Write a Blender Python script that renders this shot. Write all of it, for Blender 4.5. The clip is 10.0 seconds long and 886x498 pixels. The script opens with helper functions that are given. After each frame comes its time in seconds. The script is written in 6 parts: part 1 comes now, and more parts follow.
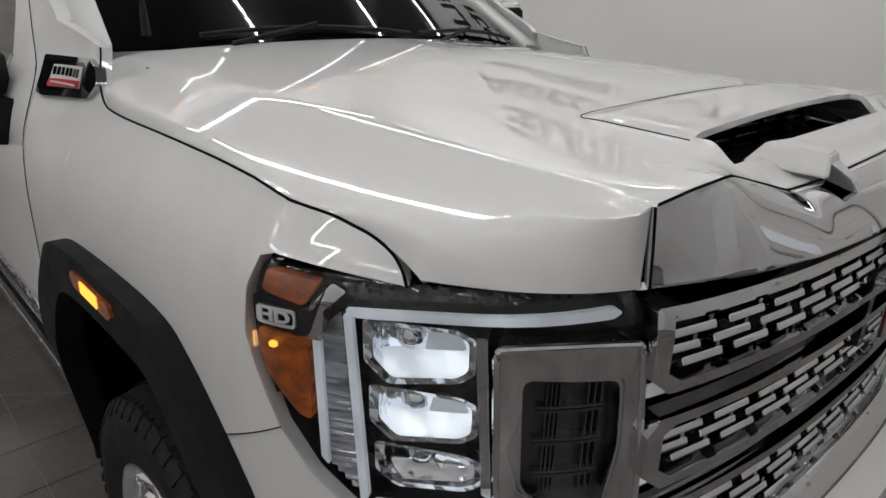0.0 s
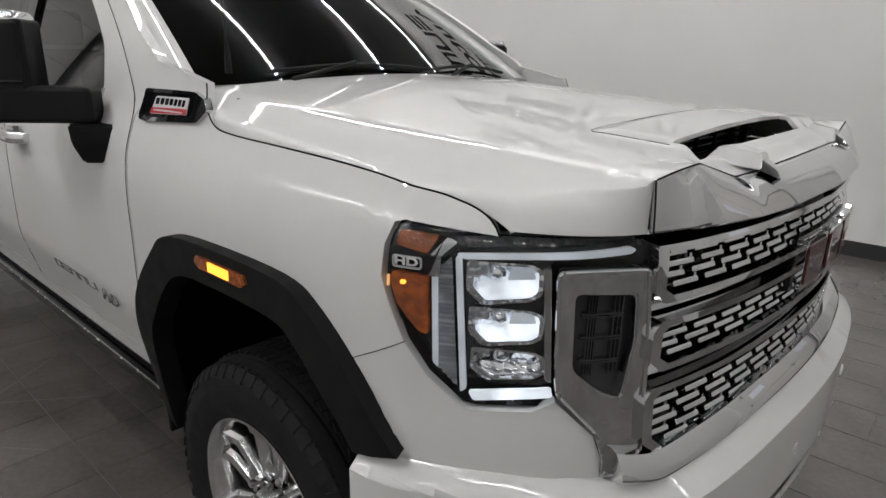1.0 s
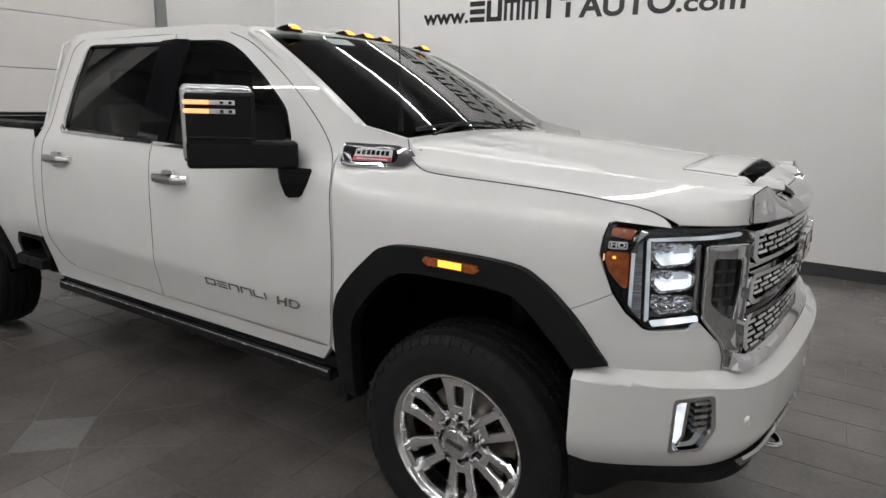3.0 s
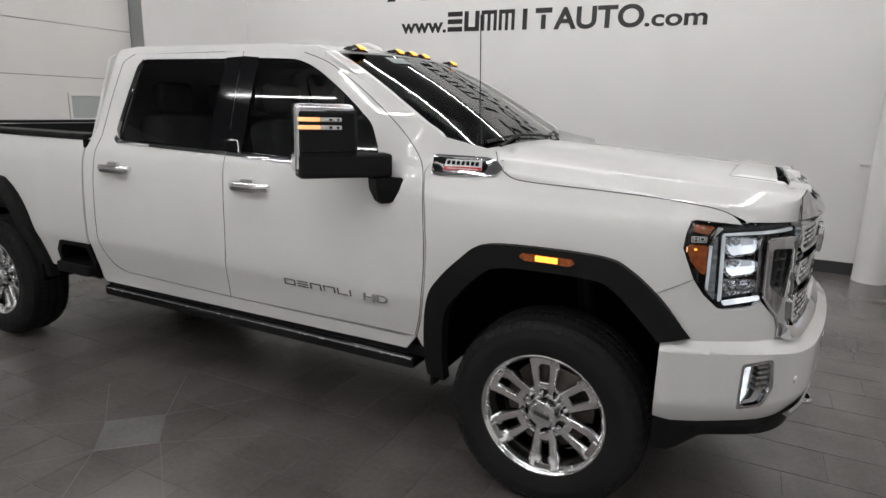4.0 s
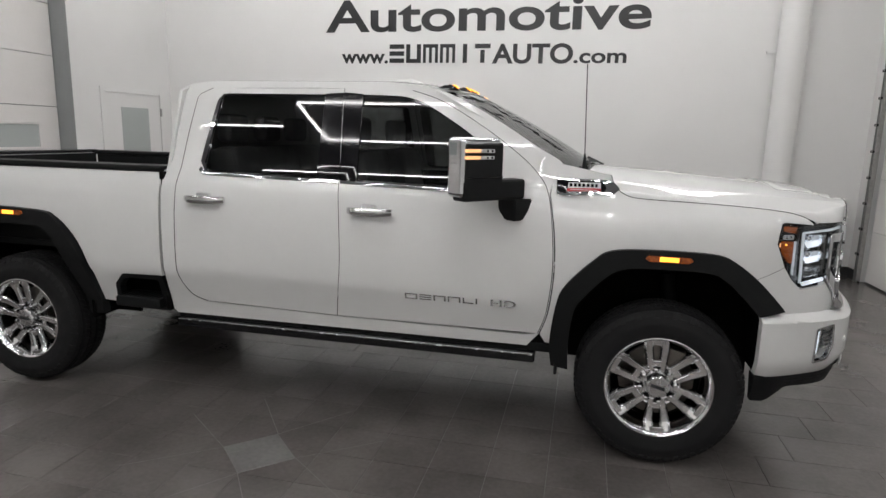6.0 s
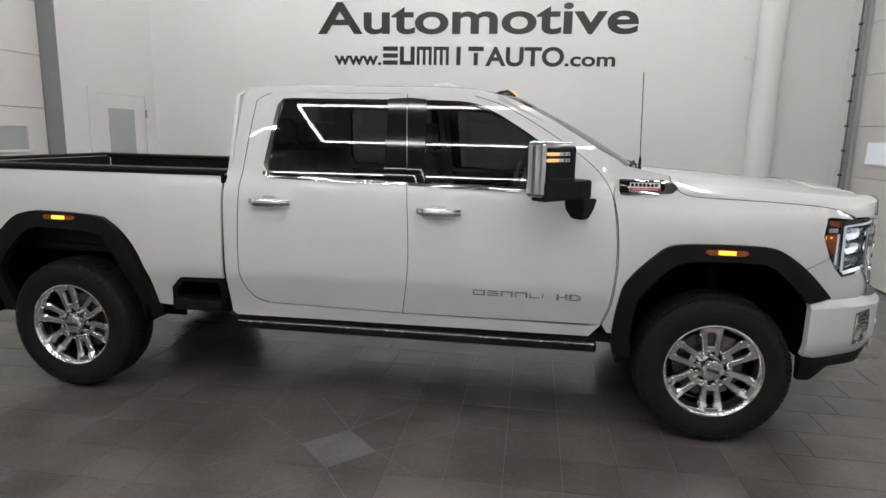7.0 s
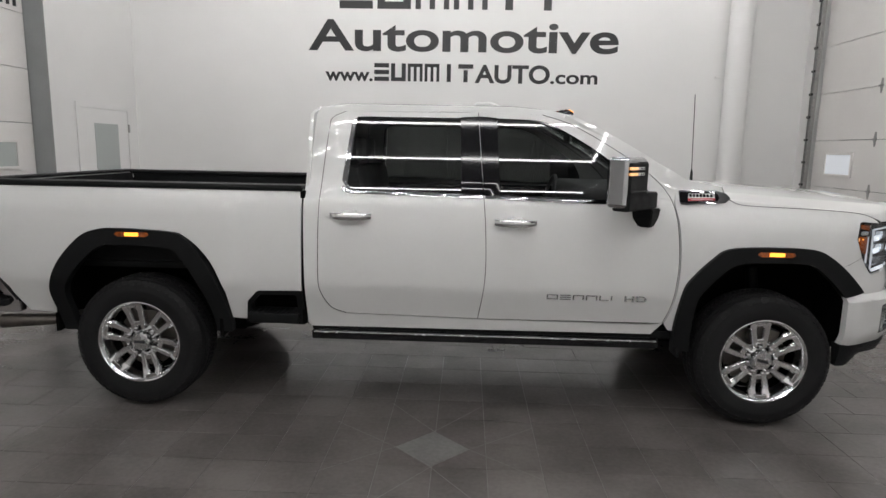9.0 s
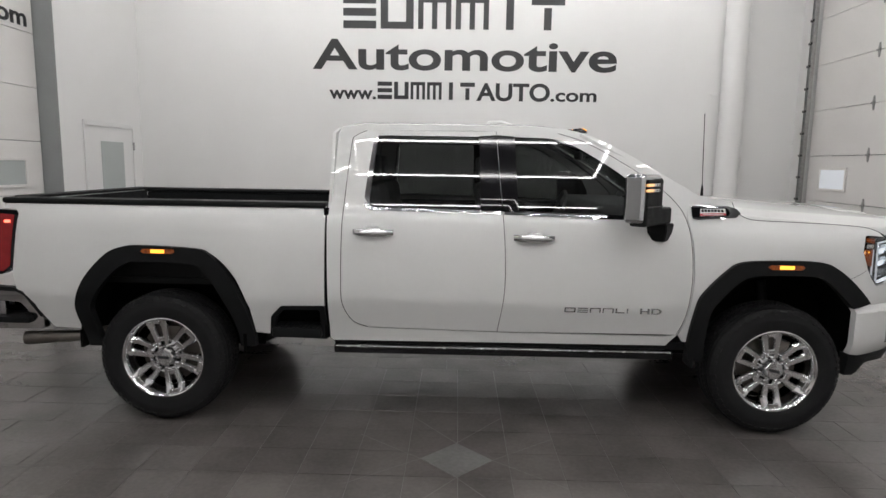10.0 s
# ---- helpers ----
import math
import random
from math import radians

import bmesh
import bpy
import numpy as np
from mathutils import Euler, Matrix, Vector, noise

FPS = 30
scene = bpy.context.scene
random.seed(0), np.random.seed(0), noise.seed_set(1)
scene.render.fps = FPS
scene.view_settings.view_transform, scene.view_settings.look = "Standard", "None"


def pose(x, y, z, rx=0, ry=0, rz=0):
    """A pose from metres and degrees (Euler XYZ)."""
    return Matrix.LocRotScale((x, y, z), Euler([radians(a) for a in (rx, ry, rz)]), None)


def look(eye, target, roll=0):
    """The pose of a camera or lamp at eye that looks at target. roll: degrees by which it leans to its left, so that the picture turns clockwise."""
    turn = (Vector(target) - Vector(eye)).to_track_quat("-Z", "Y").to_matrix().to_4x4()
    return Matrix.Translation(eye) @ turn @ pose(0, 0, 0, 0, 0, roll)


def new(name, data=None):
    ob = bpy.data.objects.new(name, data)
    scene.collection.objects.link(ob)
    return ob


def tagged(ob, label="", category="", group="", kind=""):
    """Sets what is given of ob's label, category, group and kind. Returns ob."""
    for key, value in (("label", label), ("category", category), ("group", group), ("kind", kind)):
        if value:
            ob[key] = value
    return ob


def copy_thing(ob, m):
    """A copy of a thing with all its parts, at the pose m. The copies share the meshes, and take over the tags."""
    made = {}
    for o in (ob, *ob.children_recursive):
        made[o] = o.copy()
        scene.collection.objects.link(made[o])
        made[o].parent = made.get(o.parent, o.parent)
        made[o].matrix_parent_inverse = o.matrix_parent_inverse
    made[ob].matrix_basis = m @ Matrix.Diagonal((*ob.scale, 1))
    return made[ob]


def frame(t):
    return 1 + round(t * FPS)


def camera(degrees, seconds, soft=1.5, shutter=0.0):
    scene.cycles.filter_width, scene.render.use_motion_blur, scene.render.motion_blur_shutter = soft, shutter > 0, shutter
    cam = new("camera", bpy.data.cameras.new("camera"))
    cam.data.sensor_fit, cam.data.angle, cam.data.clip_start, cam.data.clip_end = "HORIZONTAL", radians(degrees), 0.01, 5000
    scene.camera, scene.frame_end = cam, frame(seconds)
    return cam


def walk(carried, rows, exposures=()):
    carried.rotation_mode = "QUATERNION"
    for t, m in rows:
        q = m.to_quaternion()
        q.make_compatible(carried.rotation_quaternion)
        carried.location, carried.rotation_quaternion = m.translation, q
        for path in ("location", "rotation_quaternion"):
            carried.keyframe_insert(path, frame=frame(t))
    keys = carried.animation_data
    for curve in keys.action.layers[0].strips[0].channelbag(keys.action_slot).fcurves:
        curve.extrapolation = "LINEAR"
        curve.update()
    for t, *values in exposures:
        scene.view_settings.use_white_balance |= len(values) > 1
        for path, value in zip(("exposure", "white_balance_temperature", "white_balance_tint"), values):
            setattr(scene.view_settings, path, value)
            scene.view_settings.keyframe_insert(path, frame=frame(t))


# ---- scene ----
cam = camera(72.0, 10.0)
PATH = [
    (0, (1.103, -1.296, 1.587), (-0.229, 0.034, 0.907), 1.4),
    (0.5, (1.157, -1.49, 1.6), (-0.169, -0.148, 0.936), 1.2),
    (1, (1.226, -1.683, 1.604), (-0.041, -0.252, 1.013), 1.3),
    (1.5, (1.249, -1.904, 1.607), (0.004, -0.413, 1.131), 1.3),
    (2, (1.259, -2.209, 1.626), (0.067, -0.672, 1.157), 1.2),
    (2.5, (1.17, -2.451, 1.638), (0.051, -0.861, 1.171), 1.4),
    (4, (0.663, -3.319, 1.713), (-0.204, -1.574, 1.26), 1.7),
    (4.5, (0.409, -3.52, 1.709), (-0.359, -1.726, 1.268), 1.6),
    (5, (0.136, -3.767, 1.716), (-0.504, -1.916, 1.311), 1.5),
    (5.5, (-0.139, -3.993, 1.72), (-0.666, -2.102, 1.34), 1.5),
    (7, (-1.07, -4.471, 1.733), (-1.349, -2.525, 1.365), 1.3),
    (7.5, (-1.328, -4.538, 1.738), (-1.526, -2.581, 1.374), 1.3),
    (8, (-1.56, -4.627, 1.744), (-1.697, -2.662, 1.395), 1.2),
    (8.5, (-1.742, -4.745, 1.764), (-1.843, -2.776, 1.428), 1.1),
    (9, (-1.906, -4.78, 1.738), (-1.979, -2.807, 1.414), 1.1),
    (9.5, (-2.028, -4.796, 1.734), (-2.078, -2.817, 1.448), 1.0),
    (10, (-2.095, -4.885, 1.749), (-2.138, -2.904, 1.475), 0.9),
]
walk(cam, [(t, look(eye, target, roll)) for t, eye, target, roll in PATH], [(0.0, -0.34), (0.5, -0.42), (1.0, -0.15), (1.5, -0.06), (2.5, 0.0), (4.0, 0.0), (10.0, -0.02)])

# ---- world and light ----
scene.view_settings.exposure = 0.0
world = bpy.data.worlds.new("world")
scene.world = world
world.use_nodes = True
world.node_tree.nodes["Background"].inputs[0].default_value = (0.6, 0.65, 0.7, 1)
world.node_tree.nodes["Background"].inputs[1].default_value = 0.05

CEIL = 4.9
WALL_Y, WALL_R, WALL_L, WALL_F = 4.69, 3.02, -7.05, -8.2
BAY_R, BAY_Y = 7.2, 1.25
BAY_L = -10.8
LED_POWER = 48.0


# ---- materials ----
def mat(name, color, rough=0.5, metal=0.0, coat=0.0, emit=0.0, ecol=None, trans=0.0, ior=1.45, spec=0.5):
    m = bpy.data.materials.new(name)
    m.use_nodes = True
    b = m.node_tree.nodes["Principled BSDF"]
    b.inputs["Base Color"].default_value = (*color, 1)
    b.inputs["Roughness"].default_value = rough
    b.inputs["Metallic"].default_value = metal
    b.inputs["Coat Weight"].default_value = coat
    b.inputs["Coat Roughness"].default_value = 0.02
    b.inputs["IOR"].default_value = ior
    b.inputs["Transmission Weight"].default_value = trans
    b.inputs["Specular IOR Level"].default_value = spec
    if emit:
        b.inputs["Emission Color"].default_value = (*(ecol or color), 1)
        b.inputs["Emission Strength"].default_value = emit
    return m


def link(m, a, out, b, inp):
    m.node_tree.links.new(a.outputs[out], b.inputs[inp])


def add(m, kind, **values):
    n = m.node_tree.nodes.new(kind)
    for k, v in values.items():
        n.inputs[k.replace("_", " ")].default_value = v
    return n


def vary(m, scale=6.0, amount=0.1, detail=4.0, rough=0.0, bump=0.0, bump_scale=200.0, second=0.9, coords="Object"):
    """Break up a plain material: colour at two scales, roughness, fine relief."""
    b = m.node_tree.nodes["Principled BSDF"]
    base = tuple(b.inputs["Base Color"].default_value)
    tc = add(m, "ShaderNodeTexCoord")
    n1 = add(m, "ShaderNodeTexNoise", Scale=scale, Detail=detail)
    n2 = add(m, "ShaderNodeTexNoise", Scale=scale * 14, Detail=3.0)
    for n in (n1, n2):
        link(m, tc, coords, n, "Vector")
    mixn = m.node_tree.nodes.new("ShaderNodeMath")
    mixn.operation = "MULTIPLY_ADD"
    mixn.inputs[1].default_value = 0.45 * second
    link(m, n2, "Fac", mixn, 0)
    link(m, n1, "Fac", mixn, 2)
    ramp = add(m, "ShaderNodeMapRange")
    ramp.inputs["From Min"].default_value, ramp.inputs["From Max"].default_value = 0.45, 0.95
    ramp.inputs["To Min"].default_value, ramp.inputs["To Max"].default_value = 1 - amount, 1 + amount
    link(m, mixn, 0, ramp, "Value")
    hsv = m.node_tree.nodes.new("ShaderNodeMixRGB")
    hsv.blend_type = "MULTIPLY"
    hsv.inputs[0].default_value = 1.0
    hsv.inputs[1].default_value = base
    link(m, ramp, 0, hsv, 2)
    link(m, hsv, 0, b, "Base Color")
    if rough:
        r = b.inputs["Roughness"].default_value
        rr = add(m, "ShaderNodeMapRange")
        rr.inputs["From Min"].default_value, rr.inputs["From Max"].default_value = 0.3, 0.7
        rr.inputs["To Min"].default_value, rr.inputs["To Max"].default_value = max(0.0, r - rough), min(1.0, r + rough)
        link(m, n1, "Fac", rr, "Value")
        link(m, rr, 0, b, "Roughness")
    if bump:
        nb = add(m, "ShaderNodeTexNoise", Scale=bump_scale, Detail=2.0)
        link(m, tc, coords, nb, "Vector")
        bp = add(m, "ShaderNodeBump", Strength=bump, Distance=0.002)
        link(m, nb, "Fac", bp, "Height")
        link(m, bp, 0, b, "Normal")
    return m


def spark(m, scale=70.0, strength=0.6):
    """Faceted relief, as in a lamp's reflector."""
    b = m.node_tree.nodes["Principled BSDF"]
    tc = add(m, "ShaderNodeTexCoord")
    v = add(m, "ShaderNodeTexVoronoi", Scale=scale)
    link(m, tc, "Object", v, "Vector")
    bp = add(m, "ShaderNodeBump", Strength=strength, Distance=0.004)
    link(m, v, "Distance", bp, "Height")
    link(m, bp, 0, b, "Normal")
    return m


def patchy(m, low, high, scale=45.0):
    """Uneven glow of a lit lamp."""
    b = m.node_tree.nodes["Principled BSDF"]
    tc = add(m, "ShaderNodeTexCoord")
    n = add(m, "ShaderNodeTexNoise", Scale=scale, Detail=2.0)
    link(m, tc, "Object", n, "Vector")
    r = add(m, "ShaderNodeMapRange")
    r.inputs["From Min"].default_value, r.inputs["From Max"].default_value = 0.35, 0.65
    r.inputs["To Min"].default_value, r.inputs["To Max"].default_value = low, high
    link(m, n, "Fac", r, "Value")
    link(m, r, 0, b, "Emission Strength")
    return m


PAINT = vary(mat("white_pearl_paint", (0.70, 0.70, 0.69), 0.55, 0.0, 1.0, spec=0.12), 3, 0.02)
CHROME = vary(mat("chrome", (0.66, 0.665, 0.675), 0.04, 1.0), 9, 0.03, rough=0.02)
SATIN = vary(mat("brushed_alloy", (0.62, 0.62, 0.62), 0.25, 1.0), 20, 0.06, rough=0.05)
POLISH = vary(mat("polished_rim", (0.74, 0.74, 0.745), 0.12, 1.0), 12, 0.05, rough=0.05)
DARK = vary(mat("black_plastic", (0.008, 0.0084, 0.0088), 0.55, spec=0.2), 12, 0.25, rough=0.1, bump=0.25, bump_scale=900)
GLOSS = vary(mat("gloss_black", (0.005, 0.005, 0.006), 0.06, 0.0, 0.0), 8, 0.2)
# near-black for gaps and recesses: their shade is put into the colour
MATT = mat("cavity_black", (0.003, 0.003, 0.003), 0.95, spec=0.1)
RUBBER = vary(mat("tyre_rubber", (0.011, 0.011, 0.0115), 0.75, spec=0.3), 18, 0.3, rough=0.12, bump=0.3, bump_scale=400)
GREYTRIM = vary(mat("dark_grey_lens", (0.035, 0.036, 0.039), 0.2, 0.0, 0.5), 30, 0.15)
TINT = mat("tinted_glass", (0.012, 0.013, 0.013), 0.015, 0.0, 0.0)
AMBER = patchy(spark(mat("amber_lens", (0.14, 0.038, 0.009), 0.2, 0.0, 0.8, emit=0.1, ecol=(1.0, 0.22, 0.02)), 120, 0.4), 0.02, 0.16, 60)
AMBER_ON = mat("amber_lamp_lit", (1.0, 0.42, 0.04), 0.3, emit=2.0, ecol=(1.0, 0.42, 0.05))
AMBER_SOFT = mat("amber_lamp_glow", (0.9, 0.6, 0.35), 0.3, emit=0.75, ecol=(1.0, 0.50, 0.17))
FLUTE = vary(mat("fluted_plastic", (0.42, 0.43, 0.45), 0.12, 0.6), 60, 0.15)
RED = vary(mat("red_lens", (0.25, 0.012, 0.015), 0.1, 0.0, 0.8), 20, 0.1)
REDBADGE = vary(mat("red_enamel", (0.075, 0.012, 0.015), 0.25, 0.0, 0.6), 30, 0.1)
LED = mat("led_white", (0.8, 0.84, 0.9), 0.3, emit=0.7, ecol=(0.88, 0.94, 1.0))
DRL = mat("light_pipe", (0.62, 0.65, 0.68), 0.25, emit=0.22, ecol=(0.85, 0.92, 1.0))
REFLECTOR = spark(mat("lamp_reflector", (0.85, 0.86, 0.88), 0.14, 1.0))
patchy(LED, 0.45, 1.2, 22)
patchy(DRL, 0.14, 0.30, 14)
TAIL_ON = mat("tail_bulb_lit", (1.0, 0.1, 0.05), 0.3, emit=4.0, ecol=(1.0, 0.12, 0.08))
mat_grout_light = vary(mat("light_grout", (0.12, 0.112, 0.105), 0.6), 20, 0.15)
LAMPF = mat("wall_lamp_face", (1, 1, 1), 0.4, emit=14.0)
STEEL = vary(mat("exhaust_steel", (0.16, 0.145, 0.13), 0.4, 0.9), 10, 0.2, rough=0.1)
STICKER = mat("pale_sticker", (0.22, 0.26, 0.25), 0.5)
SEAT = vary(mat("dark_leather", (0.20, 0.20, 0.205), 0.6), 10, 0.2)
PLATE = mat("badge_white", (0.6, 0.6, 0.6), 0.35)
BADGERED = mat("badge_red", (0.45, 0.02, 0.03), 0.35)


def glass(name, color, alpha):
    """Thin clear pane: mostly see-through, with a glossy surface."""
    m = bpy.data.materials.new(name)
    m.use_nodes = True
    t = m.node_tree
    t.nodes.clear()
    out = t.nodes.new("ShaderNodeOutputMaterial")
    mx = t.nodes.new("ShaderNodeMixShader")
    fr = t.nodes.new("ShaderNodeFresnel")
    fr.inputs[0].default_value = 1.5
    tr = t.nodes.new("ShaderNodeBsdfTransparent")
    tr.inputs[0].default_value = (*color, 1)
    gl = t.nodes.new("ShaderNodeBsdfGlossy")
    gl.inputs["Roughness"].default_value = 0.01
    t.links.new(fr.outputs[0], mx.inputs[0])
    t.links.new(tr.outputs[0], mx.inputs[1])
    t.links.new(gl.outputs[0], mx.inputs[2])
    t.links.new(mx.outputs[0], out.inputs[0])
    return m


CLEAR = glass("clear_lens", (0.93, 0.94, 0.95), 0)
SHIELD = glass("windshield_glass", (0.80, 0.86, 0.83), 0)
PRIVACY = glass("privacy_glass", (0.20, 0.21, 0.205), 0)



# ---- building helpers ----
def finish(bm, name, material, sharp=32.0):
    bmesh.ops.recalc_face_normals(bm, faces=bm.faces[:])
    bm.normal_update()
    for f in bm.faces:
        f.smooth = True
    me = bpy.data.meshes.new(name)
    bm.to_mesh(me)
    # larger faces weigh more, so that flats stay flat beside their rounded edges
    lim = math.cos(radians(sharp if sharp < 10 else max(sharp, 40.0)))
    area = {f: f.calc_area() for f in bm.faces}
    exact = bm.verts.layers.float_vector.get("exact")
    normals = []
    for f in bm.faces:
        n0 = f.normal
        for v in f.verts:
            if exact and v[exact].length > 0.5 and abs(v[exact].dot(n0)) > 0.93:
                normals.append(v[exact] * math.copysign(1.0, v[exact].dot(n0)))
                continue
            n = Vector()
            for g in v.link_faces:
                if g.normal.dot(n0) >= lim:
                    n += g.normal * area[g]
            normals.append(n.normalized() if n.length > 1e-12 else n0.copy())
    bm.free()
    me.normals_split_custom_set(normals)
    for m in material if isinstance(material, (list, tuple)) else [material]:
        me.materials.append(m)
    return me


def part(name, bm, material, parent=None, label="", sharp=32.0):
    ob = new(name, finish(bm, name, material, sharp))
    if parent:
        ob.parent = parent
    if label:
        ob["label"] = label
    return ob


def box(bm, x0, x1, y0, y1, z0, z1, bevel=0.0, m=None, seg=2):
    vs = bmesh.ops.create_cube(bm, size=1.0)["verts"]
    for v in vs:
        v.co = Vector((x0 + (v.co.x + 0.5) * (x1 - x0), y0 + (v.co.y + 0.5) * (y1 - y0), z0 + (v.co.z + 0.5) * (z1 - z0)))
    if bevel:
        es = list({e for v in vs for e in v.link_edges})
        vs = list({v for f in bmesh.ops.bevel(bm, geom=es, offset=bevel, segments=seg, profile=0.5, affect="EDGES")["faces"] for v in f.verts} | {v for v in vs if v.is_valid})
    if m is not None:
        bmesh.ops.transform(bm, matrix=m, verts=[v for v in vs if v.is_valid])
    return vs


def boxed(*a, **k):
    bm = bmesh.new()
    box(bm, *a, **k)
    return bm


def tube(bm, path, r, sides=10, cap=True):
    """A round bar along a path of points."""
    rings = []
    path = [Vector(p) for p in path]
    for i, p in enumerate(path):
        d = (path[min(i + 1, len(path) - 1)] - path[max(i - 1, 0)]).normalized()
        a = d.orthogonal().normalized() if abs(d.z) > 0.95 else d.cross(Vector((0, 0, 1))).normalized()
        b = d.cross(a)
        rr = r[i] if isinstance(r, (list, tuple)) else r
        rings.append([bm.verts.new(p + a * rr * math.cos(k * 2 * math.pi / sides) + b * rr * math.sin(k * 2 * math.pi / sides)) for k in range(sides)])
    for q, w in zip(rings, rings[1:]):
        for k in range(sides):
            bm.faces.new((q[k], q[(k + 1) % sides], w[(k + 1) % sides], w[k]))
    if cap:
        bm.faces.new(rings[0][::-1])
        bm.faces.new(rings[-1])


def lathe(profile, seg=64, axis="y"):
    """Turn (radius, offset) pairs round the y axis."""
    bm = bmesh.new()
    rings = []
    for k in range(seg):
        a = 2 * math.pi * k / seg
        rings.append([bm.verts.new((r * math.cos(a), o, r * math.sin(a))) for r, o in profile])
    for k in range(seg):
        q, w = rings[k], rings[(k + 1) % seg]
        for i in range(len(profile) - 1):
            bm.faces.new((q[i], q[i + 1], w[i + 1], w[i]))
    bmesh.ops.remove_doubles(bm, verts=bm.verts[:], dist=1e-5)
    return bm


def rounded(pts, r=0.03, n=5):
    """A closed outline with its corners rounded; a point may carry its own radius."""
    out = []
    k = len(pts)
    for i in range(k):
        p0, p1, p2 = (Vector(pts[j % k][:2]) for j in (i - 1, i, i + 1))
        rr = pts[i][2] if len(pts[i]) > 2 else r
        a, b = p0 - p1, p2 - p1
        cut = min(rr, 0.48 * a.length, 0.48 * b.length)
        if cut < 1e-4:
            out.append(tuple(p1))
            continue
        s, e = p1 + a.normalized() * cut, p1 + b.normalized() * cut
        for j in range(n + 1):
            t = j / n
            q = (1 - t) ** 2 * s + 2 * t * (1 - t) * p1 + t * t * e
            out.append((q.x, q.y))
    return out


def curve(pts, n=6):
    """An open run of points, made smooth."""
    out = []
    P = [Vector(p) for p in pts]
    for i in range(len(P) - 1):
        a, b, c, d = P[max(i - 1, 0)], P[i], P[i + 1], P[min(i + 2, len(P) - 1)]
        for j in range(n):
            t = j / n
            out.append(tuple(0.5 * (2 * b + (c - a) * t + (2 * a - 5 * b + 4 * c - d) * t * t + (3 * b - a - 3 * c + d) * t ** 3)))
    out.append(tuple(P[-1]))
    return out


def sheet(outline, mapper, holes=(), step=0.06, thick=0.022, bevel=0.0025):
    """A panel whose outline lies in a flat (u, v) chart, cut into small cells, bent to shape by mapper(u, v, inset), with a returned edge."""
    bm = bmesh.new()
    exact = bm.verts.layers.float_vector.new("exact")
    edges = []
    for loop in (outline, *holes):
        vs = [bm.verts.new((p[0], 0, p[1])) for p in loop]
        edges += [bm.edges.new((vs[i], vs[(i + 1) % len(vs)])) for i in range(len(vs))]
    bmesh.ops.triangle_fill(bm, use_beauty=True, use_dissolve=False, edges=edges, normal=(0, -1, 0))
    us, zs = [v.co.x for v in bm.verts], [v.co.z for v in bm.verts]
    for lo, hi, no in ((min(us), max(us), (1, 0, 0)), (min(zs), max(zs), (0, 0, 1))):
        k = max(1, round((hi - lo) / step))
        for i in range(1, k):
            c = lo + (hi - lo) * i / k
            bmesh.ops.bisect_plane(bm, geom=bm.verts[:] + bm.edges[:] + bm.faces[:], dist=1e-5, plane_co=(c * no[0], 0, c * no[2]), plane_no=no)
    chart = {v: (v.co.x, v.co.z) for v in bm.verts}
    rim = [e for e in bm.edges if len(e.link_faces) == 1]
    if thick:
        flat = {v: v.co.copy() for e in rim for v in e.verts}
        made = bmesh.ops.extrude_edge_only(bm, edges=rim)["geom"]
        back = [g for g in made if isinstance(g, bmesh.types.BMVert)]
        for v in back:
            chart[v] = None
            near = min((e.other_vert(v) for e in v.link_edges if e.other_vert(v) in flat), key=lambda o: (o.co - v.co).length)
            chart[v] = (*chart[near], thick)
    for v in bm.verts:
        c = chart[v]
        v.co = Vector(mapper(c[0], c[1], c[2] if len(c) > 2 else 0.0))
        if len(c) == 2:
            du = Vector(mapper(c[0] + 0.003, c[1])) - Vector(mapper(c[0] - 0.003, c[1]))
            dz = Vector(mapper(c[0], c[1] + 0.003)) - Vector(mapper(c[0], c[1] - 0.003))
            v[exact] = du.cross(dz).normalized()
    if thick and bevel:
        bmesh.ops.bevel(bm, geom=[e for e in rim if e.is_valid], offset=bevel, segments=2, profile=0.6, affect="EDGES", clamp_overlap=True)
    return bm


def grid(fn, nu, nv):
    """A patch from fn(s, t), both 0 to 1."""
    bm = bmesh.new()
    vs = [[bm.verts.new(fn(i / nu, j / nv)) for j in range(nv + 1)] for i in range(nu + 1)]
    for i in range(nu):
        for j in range(nv):
            bm.faces.new((vs[i][j], vs[i + 1][j], vs[i + 1][j + 1], vs[i][j + 1]))
    return bm


def solid(bm, depth, direction=None):
    """Give an open patch a thickness."""
    faces = bm.faces[:]
    bmesh.ops.recalc_face_normals(bm, faces=faces)
    bm.normal_update()
    bmesh.ops.solidify(bm, geom=faces, thickness=depth)
    return bm


def lerp(a, b, t):
    return a + (b - a) * t


def lin(pairs, x):
    if x <= pairs[0][0]:
        return pairs[0][1]
    for (a, va), (b, vb) in zip(pairs, pairs[1:]):
        if x <= b:
            return va + (vb - va) * (x - a) / (b - a)
    return pairs[-1][1]


def words(text, size, matrix, material, name, bold=0.0, depth=0.004, align="CENTER", wide=1.0):
    """Raised lettering in the built-in font, as a mesh."""
    cu = bpy.data.curves.new(name, "FONT")
    cu.body, cu.size, cu.extrude, cu.offset, cu.align_x = text, size, depth, bold, align
    ob = bpy.data.objects.new(name, cu)
    me = bpy.data.meshes.new_from_object(ob)
    bpy.data.objects.remove(ob)
    me.transform(matrix @ Matrix.Diagonal((wide, 1, 1, 1)))
    me.materials.clear()
    me.materials.append(material)
    return new(name, me)



